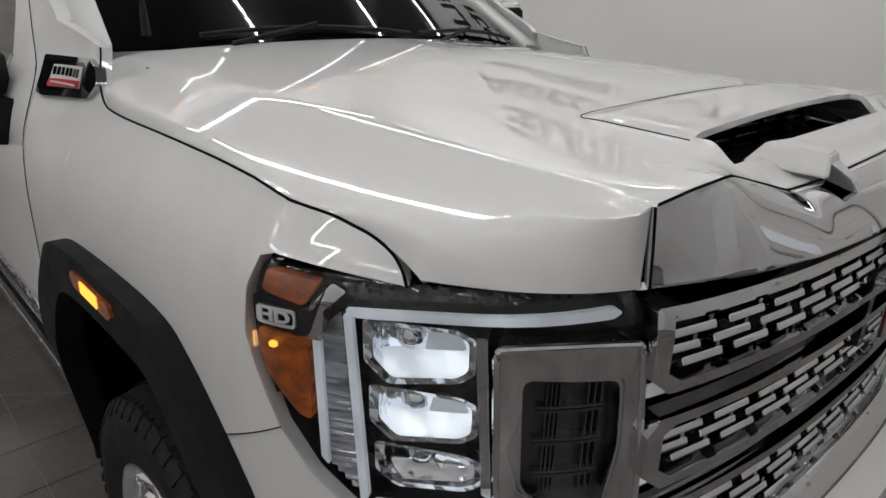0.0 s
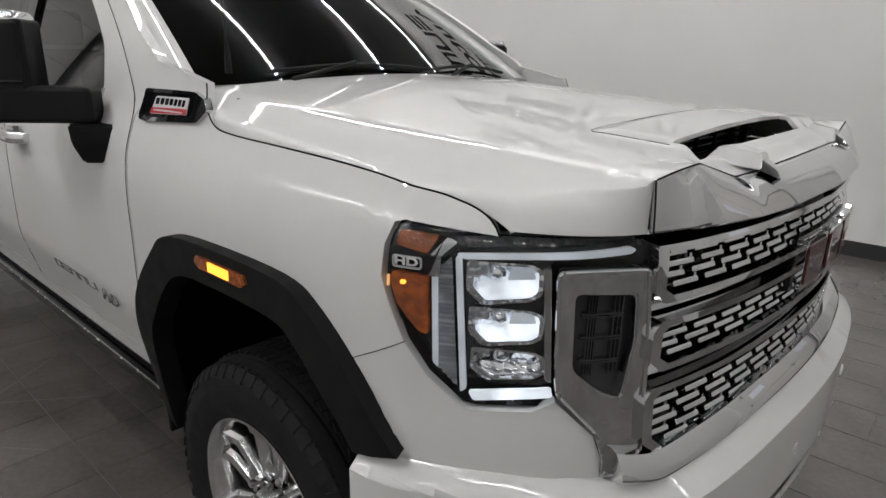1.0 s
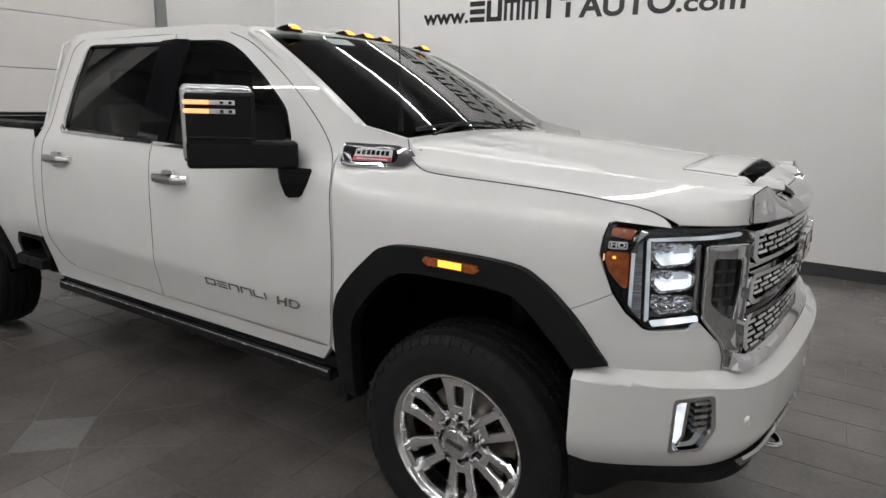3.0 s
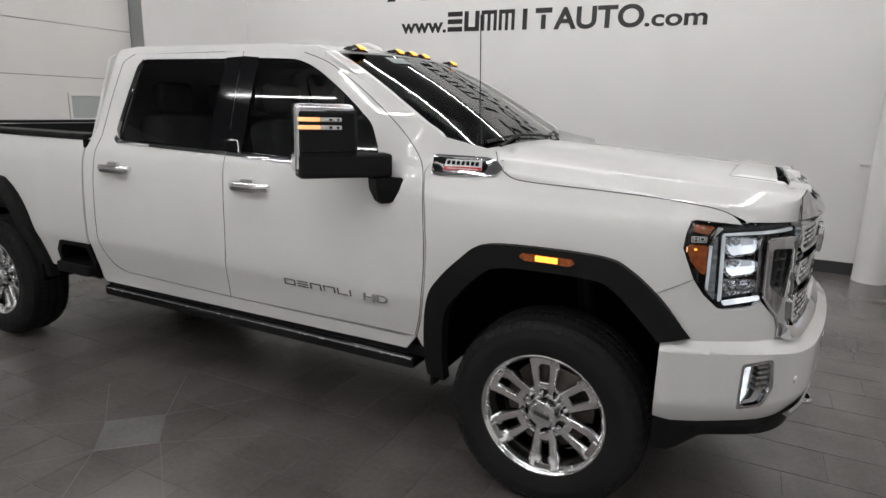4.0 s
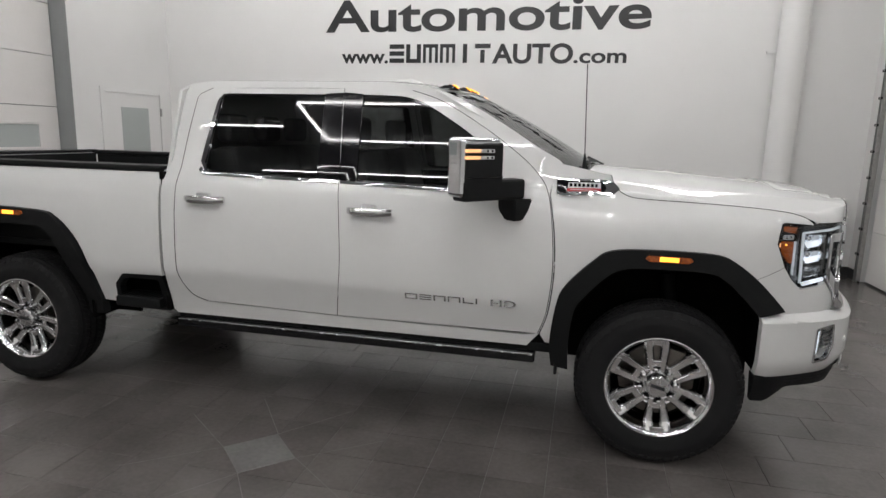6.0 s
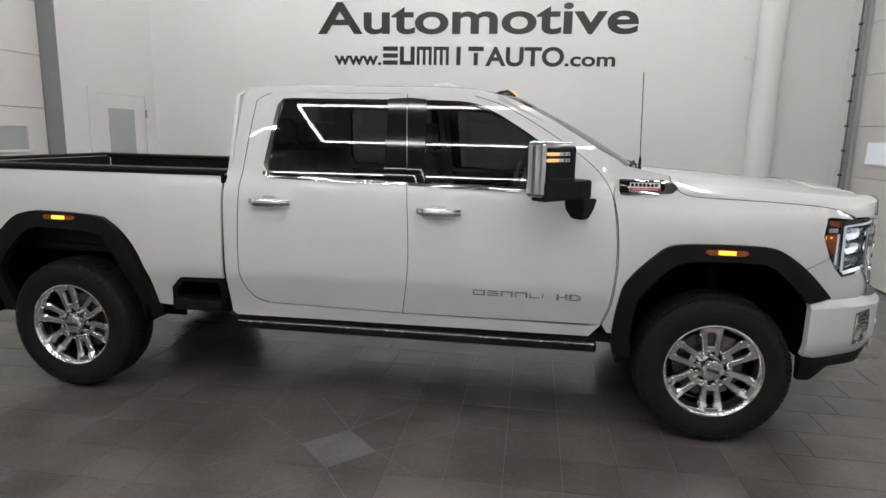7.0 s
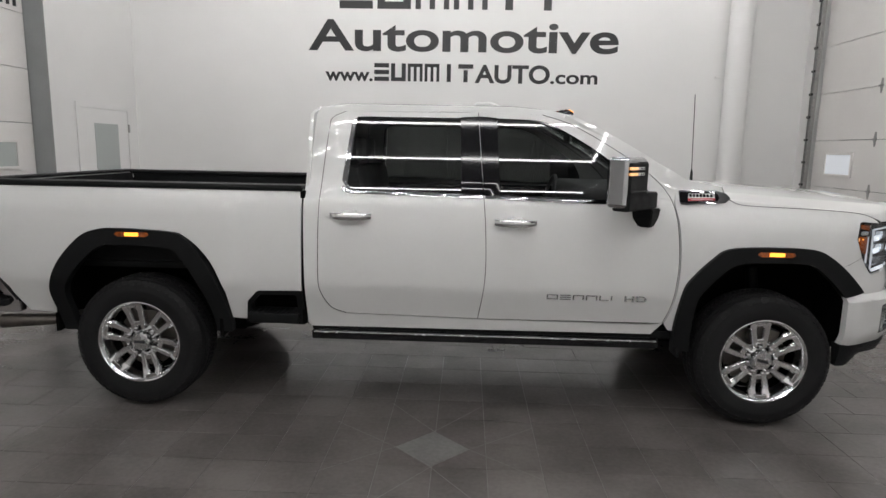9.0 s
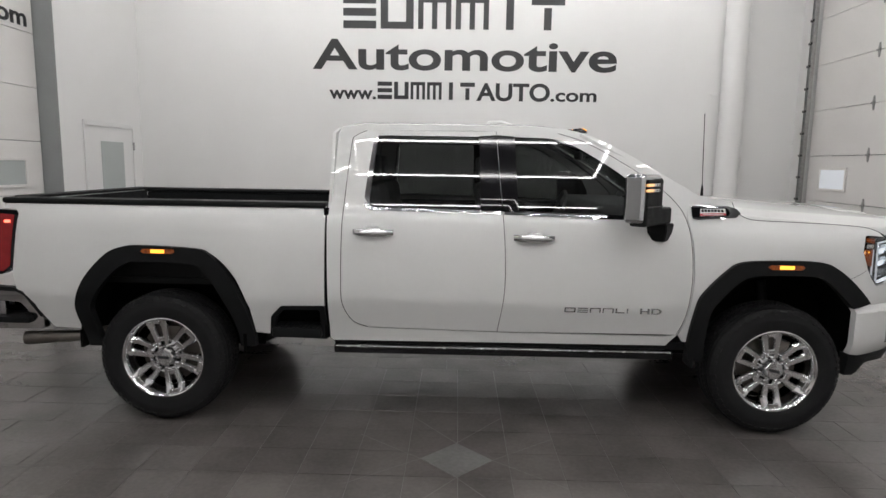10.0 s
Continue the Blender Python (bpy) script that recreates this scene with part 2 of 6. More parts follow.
# ---- the showroom ----
WALLM = vary(mat("white_wall_paint", (0.73, 0.725, 0.716), 0.55), 1.2, 0.025, bump=0.12, bump_scale=120, second=0.3)
PANELM = vary(mat("white_door_panel", (0.72, 0.70, 0.68), 0.45), 2.0, 0.03, bump=0.06, bump_scale=60)
# ceiling grey kept dark to deepen contrast and reflections
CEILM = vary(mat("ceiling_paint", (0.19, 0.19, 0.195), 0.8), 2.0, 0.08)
JAMB = vary(mat("grey_jamb_paint", (0.27, 0.28, 0.28), 0.5), 3.0, 0.06)
BASEM = vary(mat("dark_baseboard", (0.035, 0.035, 0.036), 0.45), 5.0, 0.15)
LETTER = mat("black_vinyl", (0.008, 0.008, 0.009), 0.4)
TUBE = mat("led_tube", (1, 1, 1), 0.4, emit=LED_POWER, ecol=(1.0, 0.99, 0.985))
GALV = vary(mat("galvanised_steel", (0.33, 0.33, 0.32), 0.42, 0.8), 25, 0.2, rough=0.1)
GROUT = vary(mat("tile_grout", (0.085, 0.079, 0.075), 0.6), 20, 0.2)


def tile_material(name, tint):
    m = mat(name, tint, 0.36, ior=1.68)
    b = m.node_tree.nodes["Principled BSDF"]
    info = add(m, "ShaderNodeObjectInfo")
    geo = m.node_tree.nodes.new("ShaderNodeNewGeometry")
    tc = add(m, "ShaderNodeTexCoord")
    n1 = add(m, "ShaderNodeTexNoise", Scale=1.7, Detail=4.0, Roughness=0.5)
    n2 = add(m, "ShaderNodeTexNoise", Scale=38.0, Detail=4.0)
    link(m, geo, "Position", n1, "Vector")
    link(m, geo, "Position", n2, "Vector")
    s = m.node_tree.nodes.new("ShaderNodeMath")
    s.operation = "MULTIPLY_ADD"
    s.inputs[1].default_value = 0.35
    link(m, n2, "Fac", s, 0)
    link(m, n1, "Fac", s, 2)
    s2 = m.node_tree.nodes.new("ShaderNodeMath")
    s2.operation = "MULTIPLY_ADD"
    s2.inputs[1].default_value = 0.13
    link(m, info, "Random", s2, 0)
    link(m, s, 0, s2, 2)
    ramp = m.node_tree.nodes.new("ShaderNodeValToRGB")
    ramp.color_ramp.elements[0].position, ramp.color_ramp.elements[1].position = 0.45, 0.98
    ramp.color_ramp.elements[0].color = (*[c * 0.66 for c in tint], 1)
    ramp.color_ramp.elements[1].color = (*[c * 1.36 for c in tint], 1)
    link(m, s2, 0, ramp, "Fac")
    link(m, ramp, 0, b, "Base Color")
    rr = add(m, "ShaderNodeMapRange")
    rr.inputs["From Min"].default_value, rr.inputs["From Max"].default_value = 0.3, 0.7
    rr.inputs["To Min"].default_value, rr.inputs["To Max"].default_value = 0.205, 0.258
    link(m, n1, "Fac", rr, "Value")
    link(m, rr, 0, b, "Roughness")
    bp = add(m, "ShaderNodeBump", Strength=0.06, Distance=0.002)
    link(m, n2, "Fac", bp, "Height")
    link(m, bp, 0, b, "Normal")
    return m


TILE = tile_material("floor_tile", (0.118, 0.107, 0.102))
TILE_LIGHT = tile_material("medallion_tile", (0.160, 0.154, 0.150))


def structure(name, bm, material, label="", parent=None):
    return tagged(part(name, bm, material, parent), label, "", "", "structure")


X0, X1, Y0 = BAY_L - 0.3, BAY_R, WALL_F
floor = structure("floor", boxed(X0, X1 + 0.5, Y0, WALL_Y + 0.2, -0.2, -0.004), GROUT, "dark grey tiled showroom floor with fine light joints")
structure("ceiling", boxed(X0, X1 + 0.5, Y0, WALL_Y + 0.2, CEIL, CEIL + 0.15), CEILM, "plain grey ceiling of the showroom, kept dark for reflections")
wall_back = structure("wall_back", boxed(WALL_L - 0.2, WALL_R + 0.6, WALL_Y, WALL_Y + 0.2, 0, CEIL), WALLM, "plain white painted wall with black lettering")
structure("wall_front", boxed(X0, X1 + 0.5, Y0 - 0.2, Y0, 0, CEIL), WALLM, "plain white painted wall")
# left side: wall by the corner, then a garage opening
GY = 2.72
structure("wall_left", boxed(WALL_L - 0.30, WALL_L, GY, WALL_Y, 0, CEIL), WALLM, "white painted side wall with a service door")
# unseen walls set back: less light here, and the doors reflect dark floor
structure("wall_left_far", boxed(BAY_L - 0.30, BAY_L, Y0, -2.8, 0, CEIL), WALLM, "white painted side wall past the garage door")
structure("wall_left_return", boxed(BAY_L - 0.30, WALL_L, -2.8, -2.6, 0, CEIL), WALLM, "white painted return wall past the garage door")
structure("wall_left_top", boxed(WALL_L - 0.30, WALL_L, -2.6, GY, 4.3, CEIL), WALLM, "white wall above the garage door")
# right side wall with a garage door of its own
structure("wall_right", boxed(WALL_R, WALL_R + 0.3, 4.42, WALL_Y, 0, CEIL), WALLM, "white painted strip of wall beside the garage door")
# unseen walls of a deep bay, so the chrome reflects dark floor
structure("wall_right_far", boxed(BAY_R, BAY_R + 0.3, Y0, BAY_Y, 0, CEIL), WALLM, "white painted side wall")
structure("wall_right_return", boxed(WALL_R, BAY_R + 0.3, BAY_Y, BAY_Y + 0.2, 0, CEIL), WALLM, "white painted return wall beside the garage door")
structure("wall_right_top", boxed(WALL_R, WALL_R + 0.3, BAY_Y + 0.2, 4.42, 4.4, CEIL), WALLM, "white wall above the garage door")
for nm, a in (("baseboard", (WALL_L, WALL_R, WALL_Y - 0.014, WALL_Y, 0, 0.14)), ("baseboard", (WALL_L, WALL_L + 0.014, GY, 3.16, 0, 0.14)), ("baseboard", (WALL_L, WALL_L + 0.014, 4.48, WALL_Y - 0.014, 0, 0.14)), ("baseboard", (WALL_R - 0.014, WALL_R, 4.42, WALL_Y - 0.014, 0, 0.14))):
    structure(nm, boxed(*a, bevel=0.004), BASEM, "dark grey rubber baseboard along the wall")
structure("trim", boxed(WALL_L - 0.30, WALL_L + 0.004, GY - 0.004, GY, 0, CEIL), JAMB, "grey painted jamb of the garage opening")


def garage_door(name, x, y0, y1, face, first, label):
    """Sectional door: panels with seams, a window row, hinges and a track."""
    d = tagged(new(name), label, "garage door", "", "structure")
    edges = [0.02] + first
    t = 0.05 * face
    for i, (a, b) in enumerate(zip(edges, edges[1:])):
        p = part("door_panel", boxed(min(x, x - t), max(x, x - t), y0, y1, a + 0.003, b - 0.003, bevel=0.006), PANELM, d)
    return d


SEAMS = [0.66, 1.31, 1.955, 2.60, 3.245, 3.89, 4.5]
gr = garage_door("garage_door_right", WALL_R + 0.08, BAY_Y + 0.22, 4.36, -1, SEAMS, "white sectional garage door with small lit windows and steel hinges")
gl = garage_door("garage_door_left", WALL_L - 0.24, -2.5, GY - 0.02, 1, SEAMS, "white sectional garage door with a small grey window")


def door_window(parent, x, y0, y1, z0, z1, face, material):
    f = 0.022 * face
    w = new("window", None)
    w.parent = parent
    bm = bmesh.new()
    fr = 0.035
    for a in ((y0 - fr, y1 + fr, z0 - fr, z0), (y0 - fr, y1 + fr, z1, z1 + fr), (y0 - fr, y0, z0, z1), (y1, y1 + fr, z0, z1)):
        box(bm, min(x, x + f), max(x, x + f), *a, bevel=0.004)
    part("window_frame", bm, PANELM, w)
    part("pane", boxed(min(x, x + f * 0.4), max(x, x + f * 0.4), y0, y1, z0, z1), material, w)


DAY = mat("daylit_pane", (0.7, 0.74, 0.78), 0.15, emit=0.25, ecol=(0.92, 0.94, 1.0))
FROST = mat("frosted_pane", (0.42, 0.45, 0.44), 0.25)
for y in (1.75, 3.46):
    door_window(gr, WALL_R + 0.077, y, y + 0.56, 1.50, 1.76, -1, DAY)
for y in (-1.4, 1.75):
    door_window(gl, WALL_L - 0.237, y, y + 0.62, 1.44, 1.72, 1, FROST)


def hinge(parent, x, y, z, face):
    bm = bmesh.new()
    for dz in (-1, 1):
        vs = [bm.verts.new((x, y + a, z + dz * b)) for a, b in ((-0.03, 0.005), (0.03, 0.005), (0.012, 0.09), (-0.012, 0.09))]
        f = bm.faces.new(vs)
        r = bmesh.ops.extrude_face_region(bm, geom=[f])
        bmesh.ops.translate(bm, verts=[g for g in r["geom"] if isinstance(g, bmesh.types.BMVert)], vec=(0.004 * face, 0, 0))
    tube(bm, [(x + 0.012 * face, y - 0.035, z), (x + 0.012 * face, y + 0.035, z)], 0.011, 8)
    return part("hinge", bm, GALV, parent)


for z in SEAMS[:-1]:
    for y in (3.05, 1.62):
        hinge(gr, WALL_R + 0.078, y, z, -1)


def track(x, y, z1, face):
    t = tagged(new("door_track"), "galvanised steel roller track of the garage door", "door track", "", "structure")
    part("track_rail", boxed(x - 0.035, x + 0.02, y - 0.055, y - 0.02, 0.02, z1, bevel=0.004), GALV, t)
    part("track_angle", boxed(x - 0.03, x + 0.03, y + 0.02, y + 0.032, 0.0, z1), GALV, t)
    part("track_angle", boxed(x + 0.02, x + 0.03, y - 0.02, y + 0.02, 0.0, z1), DARK, t)
    z = 0.35
    while z < z1:
        part("bracket", boxed(x - 0.05, x + 0.018, y - 0.05, y + 0.034, z, z + 0.03, bevel=0.004), DARK, t)
        part("bolt", boxed(x - 0.056, x - 0.05, y - 0.035, y - 0.015, z + 0.006, z + 0.024, bevel=0.003), GALV, t)
        z += 0.32
    return t


track(WALL_R, 4.40, 4.6, -1)
# service door in the left wall
DY0, DY1, DH = 3.25, 4.40, 2.2
door = tagged(new("door_1"), "white flush service door with a narrow frosted window", "door", "", "structure")
bm = bmesh.new()
for a in ((DY0 - 0.07, DY0, 0, DH + 0.07), (DY1, DY1 + 0.07, 0, DH + 0.07), (DY0, DY1, DH, DH + 0.07)):
    box(bm, WALL_L, WALL_L + 0.02, *a, bevel=0.004)
part("door_frame", bm, WALLM, door)
part("door_leaf", boxed(WALL_L, WALL_L + 0.012, DY0 + 0.006, DY1 - 0.006, 0.01, DH - 0.006, bevel=0.004), WALLM, door)
part("pane", boxed(WALL_L + 0.012, WALL_L + 0.016, 3.56, 4.13, 1.05, 2.0, bevel=0.002), FROST, door)
for z in (0.3, 1.1, 1.95):
    part("hinge", boxed(WALL_L + 0.012, WALL_L + 0.034, DY1 - 0.004, DY1 + 0.022, z - 0.06, z + 0.06, bevel=0.004), GALV, door)
# pipe with clamp at the back wall, and a guard post
pipe = tagged(new("drain_pipe"), "white painted vertical pipe clamped to the wall", "pipe")
bm = bmesh.new()
tube(bm, [(1.965, WALL_Y - 0.19, 0.0), (1.965, WALL_Y - 0.19, CEIL)], 0.165, 32)
part("pipe", bm, WALLM, pipe)
for z in (1.25, 2.86, 4.4):
    bm = lathe([(0.166, -0.012), (0.171, -0.012), (0.171, 0.012), (0.166, 0.012), (0.166, -0.012)], 32)
    bmesh.ops.transform(bm, matrix=pose(1.965, WALL_Y - 0.19, z, 90), verts=bm.verts[:])
    c = part("clamp", bm, WALLM, pipe)
    part("clamp_ear", boxed(1.72, 1.82, WALL_Y - 0.03, WALL_Y - 0.002, z - 0.02, z + 0.014, bevel=0.004), WALLM, pipe)
post = tagged(new("guard_post"), "white round steel guard post by the garage door", "bollard")
bm = bmesh.new()
tube(bm, [(2.74, 4.50, 0), (2.74, 4.50, 1.0), (2.74, 4.50, 1.035), (2.74, 4.50, 1.05)], [0.105, 0.105, 0.095, 0.06], 28)
part("post", bm, WALLM, post)

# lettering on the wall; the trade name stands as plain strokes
def text_on_wall(txt, size, x, z, width, bold, name, label):
    ob = words(txt, size, pose(x, WALL_Y - 0.003, z, 90), LETTER, name, bold, 0.002)
    xs = [v.co.x for v in ob.data.vertices]
    k = width / (max(xs) - min(xs))
    c = 0.5 * (max(xs) + min(xs))
    for v in ob.data.vertices:
        v.co.x = x + (v.co.x - c) * k
    return tagged(ob, label, "lettering", "", "structure")


def glyph_bars(x0, x1, z0, z1, kinds, name, label, top=None, wall=WALL_Y):
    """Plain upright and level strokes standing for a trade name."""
    top = top or tagged(new(name), label, "lettering", "", "structure")
    n = len(kinds)
    w = (x1 - x0) / n
    h = z1 - z0
    s = h * 0.24
    for i, k in enumerate(kinds):
        a, b = x0 + i * w + 0.06 * w, x0 + (i + 1) * w - 0.06 * w
        bm = bmesh.new()
        yy = (wall - 0.005, wall)
        if k == "n":
            box(bm, a, b, *yy, z0, z0 + s)
            box(bm, a, b, *yy, z0 + s * 1.6, z0 + s * 2.6)
            box(bm, a, b, *yy, z1 - s, z1)
        elif k == "m":
            c = 0.5 * (a + b)
            box(bm, a, b, *yy, z1 - s * 0.8, z1)
            for x in (a, c - s * 0.35, b - s * 0.7):
                box(bm, x, x + s * 0.7, *yy, z0, z1 - s * 0.8)
        elif k == "t":
            c = 0.5 * (a + b)
            box(bm, a, b, *yy, z1 - s, z1)
            box(bm, c - s * 0.5, c + s * 0.5, *yy, z0, z1 - s * 1.35)
        elif k == "i":
            c = 0.5 * (a + b)
            box(bm, c - s * 0.5, c + s * 0.5, *yy, z0, z1)
        else:
            box(bm, a, a + s, *yy, z0, z1)
            box(bm, b - s, b, *yy, z0, z1)
            box(bm, a + s, b - s, *yy, z0, z0 + s * 0.9) if k == "u" else box(bm, a + s, b - s, *yy, z1 - s * 0.9, z1)
        part("stroke", bm, LETTER, top)


text_on_wall("Automotive", 0.62, -2.03, 3.182, 4.62, 0.012, "wall_word", "black vinyl word Automotive on the white wall")
text_on_wall("www.", 0.27, -3.73, 2.735, 0.72, 0.007, "wall_word", "small black vinyl lettering on the white wall")
text_on_wall(".com", 0.27, -0.35, 2.735, 0.70, 0.006, "wall_word", "small black vinyl lettering on the white wall")
text_on_wall("AUTO", 0.36, -1.27, 2.735, 1.12, 0.010, "wall_word", "small bold black vinyl lettering on the white wall")
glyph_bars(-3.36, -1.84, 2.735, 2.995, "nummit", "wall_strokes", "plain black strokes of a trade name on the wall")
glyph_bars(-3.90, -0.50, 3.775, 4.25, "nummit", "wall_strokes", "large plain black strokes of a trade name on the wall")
# the same address on the garage door
for txt, mid, size, wide, bold in (("www.", -1.335, 0.285, 0.76, 0.007), ("AUTO", 1.24, 0.38, 1.18, 0.013), (".com", 2.22, 0.285, 0.74, 0.007)):
    ob = words(txt, size, pose(WALL_L - 0.234, mid, 3.31, 90, 0, 90), LETTER, "door_word", bold, 0.002)
    ys = [v.co.y for v in ob.data.vertices]
    for v in ob.data.vertices:
        v.co.y = mid + (v.co.y - 0.5 * (max(ys) + min(ys))) * wide / (max(ys) - min(ys))
    ob.parent = gl
ob = new("door_strokes")
ob.parent, ob.matrix_local = gl, pose(WALL_L - 0.236, 0, 0, 0, 0, 90)
glyph_bars(-0.93, 0.62, 3.31, 3.585, "nummit", "", "", ob, 0.0)

# ceiling lights: rows of tubes and a bright frame over the near side, with unseen fill tubes
TUBE_DIM = mat("led_tube_dim", (1, 1, 1), 0.4, emit=LED_POWER * 0.45, ecol=(1.0, 0.99, 0.985))


def strip(x0, y0, x1, y1, glow=None):
    a, b = Vector((x0, y0, 0)), Vector((x1, y1, 0))
    L = (b - a).length
    t = tagged(new("ceiling_light"), "slim white LED tube below the ceiling, some rows added fill", "ceiling light", "LED tubes on the ceiling")
    m = Matrix.Translation((a.x, a.y, CEIL - 0.06)) @ Matrix.Rotation(math.atan2(b.y - a.y, b.x - a.x), 4, "Z")
    t.matrix_world = m
    part("housing", boxed(0.0, L, -0.03, 0.03, 0.02, 0.06, bevel=0.006), PANELM, t)
    part("diffuser", boxed(0.005, L - 0.005, -0.017, 0.017, -0.01, 0.0195, bevel=0.005), glow or TUBE, t)


for y in (-6.4, -2.0, 0.68, 2.62, 4.35):
    strip(-5.9, y, 2.2, y, TUBE_DIM if y > 3 else TUBE)
# bay rows are unseen, added to bring back brightness
for y in (-6.4, -2.0, 0.68):
    strip(2.6, y, 6.6, y)
strip(-6.45, 0.30, -6.45, 4.30, TUBE_DIM)
for y in (-4.75, -3.45):
    strip(-4.1, y, -0.1, y)
for x in (-4.1, -0.1):
    strip(x, -4.73, x, -3.47)
# two short unseen tubes, added only for more light
strip(-6.6, -4.25, -4.6, -4.25)
strip(0.4, -4.25, 1.7, -4.25)



# ---- the pickup truck: x forward from the front axle, y to its left ----
truck = tagged(new("pickup_truck"), "white crew cab pickup truck with chrome trim and lit lamps", "pickup truck")
PLAN = [(0.30, 1.012), (0.42, 1.011), (0.505, 1.003), (0.60, 0.958), (0.70, 0.897), (0.76, 0.858), (0.81, 0.805), (0.85, 0.735), (0.885, 0.62), (0.92, 0.45), (0.948, 0.2), (0.957, 0.0)]
PLAN += [(x, -y) for x, y in PLAN[-2::-1]]
PU = [0.30]
for p, q in zip(PLAN, PLAN[1:]):
    PU.append(PU[-1] + math.hypot(q[0] - p[0], q[1] - p[1]))
U_MID = PU[11]


def knot(i):
    if i < 0:
        return 0.30 + 0.12 * i, 0.30 + 0.12 * i, 1.012
    if i >= len(PLAN):
        k = i - len(PLAN) + 1
        return PU[-1] + 0.12 * k, PLAN[-1][0] - 0.12 * k, PLAN[-1][1]
    return PU[i], PLAN[i][0], PLAN[i][1]


def plan_raw(u):
    if u <= 0.18:
        return u, 1.012
    i = -1
    while i < len(PLAN) - 1 and u > knot(i + 1)[0]:
        i += 1
    a, b, c, d = knot(i - 1), knot(i), knot(i + 1), knot(i + 2)
    h = c[0] - b[0]
    t = (u - b[0]) / h
    out = []
    for k in (1, 2):
        m0, m1 = (c[k] - a[k]) / (c[0] - a[0]) * h, (d[k] - b[k]) / (d[0] - b[0]) * h
        out.append((2 * t ** 3 - 3 * t * t + 1) * b[k] + (t ** 3 - 2 * t * t + t) * m0 + (3 * t * t - 2 * t ** 3) * c[k] + (t ** 3 - t * t) * m1)
    return out[0], out[1]


def plan(u):
    """The body's outline from above at run u, softened, with its outward direction."""
    e = 0.03
    k = [plan_raw(u + d) for d in (-e, -e / 2, 0, e / 2, e)]
    x, y = (sum(c[i] for c in k) / 5 for i in (0, 1))
    dx, dy = k[4][0] - k[0][0], k[4][1] - k[0][1]
    L = math.hypot(dx, dy)
    return x, y, -dy / L, dx / L


FEND = [(0.40, 0.10), (0.50, 0.045), (0.62, 0.03), (0.80, 0.010), (1.0, 0.0), (1.18, 0.002), (1.26, 0.008), (1.32, 0.020), (1.36, 0.042), (1.385, 0.066), (1.41, 0.090), (1.45, 0.105), (1.53, 0.135)]
NOSE = [(0.40, 0.10), (0.50, 0.045), (0.62, 0.03), (0.80, 0.004), (0.90, -0.006), (0.95, -0.009), (1.0, 0.0), (1.325, 0.0), (1.35, 0.018), (1.375, 0.05), (1.41, 0.08)]
CAB = [(0.40, 0.10), (0.50, 0.085), (0.60, 0.076), (0.70, 0.050), (0.80, 0.020), (0.86, 0.002), (1.0, 0.0), (1.2, 0.006), (1.32, 0.018), (1.40, 0.034), (1.45, 0.060), (1.50, 0.085), (1.75, 0.165), (1.90, 0.220), (1.97, 0.262), (2.01, 0.32)]


def house(z):
    """Lean of the cabin above the belt line."""
    return 0.070 + 0.31 * (z - 1.45) + 0.12 * (z - 1.45) ** 2


def dip(u, z):
    a = lin(FEND, z)
    b = lin(CAB, z) if z < 1.46 else house(z)
    t = min(1.0, max(0.0, (u + 0.75) / 0.35))
    t = t * t * (3 - 2 * t)
    d = lerp(b, a, t)
    if u > 0.40:
        k = min(1.0, (u - 0.40) / 0.12)
        d = lerp(d, lin(NOSE, z), k)
    if u < -3.28:
        k = min(1.0, (-3.28 - u) / 0.16) * min(1.0, max(0.0, (u + 5.0) / 0.25)) * min(1.0, max(0.0, (1.39 - z) / 0.05))
        d -= 0.010 * k * k * (3 - 2 * k)
    if -2.95 < u < -2.70 and z > 1.40:
        d += 0.55 * (u + 2.70) ** 2 * min(1.0, (z - 1.40) / 0.15)
    return d


def smooth_dip(u, z):
    return sum(w * dip(u, z + 0.011 * d) for d, w in ((-4, 1), (-3, 2), (-2, 3), (-1, 4), (0, 5), (1, 4), (2, 3), (3, 2), (4, 1))) / 25


def flank(side=-1, out=0.0):
    """Chart to space for the right (-1) or left (1) flank; out lifts the panel, and may be a function of the chart."""
    def f(u, z, inset=0.0):
        x, y, nx, ny = plan(u)
        o = out(u, z) if callable(out) else out
        d = smooth_dip(u, z) + inset - o
        return (x - nx * d, side * (y - ny * d), z)
    return f


def pane_map(side, out=0.0):
    """Chart to space for side glass, which stays straight down to the belt line."""
    def f(u, z, inset=0.0):
        x, y, nx, ny = plan(u)
        return (x, side * (y - house(z) - inset + out), z)
    return f


def both(name, outline, material, parent=truck, label="", out=0.0, holes=(), step=0.06, thick=0.022, bevel=0.0025):
    made = []
    for side in (-1, 1):
        par = parent[0 if side < 0 else 1] if isinstance(parent, (tuple, list)) else parent
        made.append(part(name, sheet(outline, flank(side, out), holes, step, thick, bevel), material, par, label))
    return made


# outlines in the side chart (run, height)
B_LINE = [(-1.842, 1.972), (-1.828, 1.725), (-1.797, 1.44), (-1.779, 1.186), (-1.778, 0.927), (-1.815, 0.660)]
A_LINE = [(-1.43, 1.965), (-1.245, 1.905), (-1.01, 1.775), (-0.81, 1.640), (-0.69, 1.535), (-0.625, 1.43), (-0.592, 1.245), (-0.579, 1.026), (-0.60, 0.802), (-0.642, 0.665)]
C_LINE = [(-2.70, 1.968), (-2.785, 1.925), (-2.800, 1.855), (-2.820, 1.60), (-2.832, 1.35), (-2.838, 0.98), (-2.828, 0.83), (-2.765, 0.717), (-2.67, 0.676)]


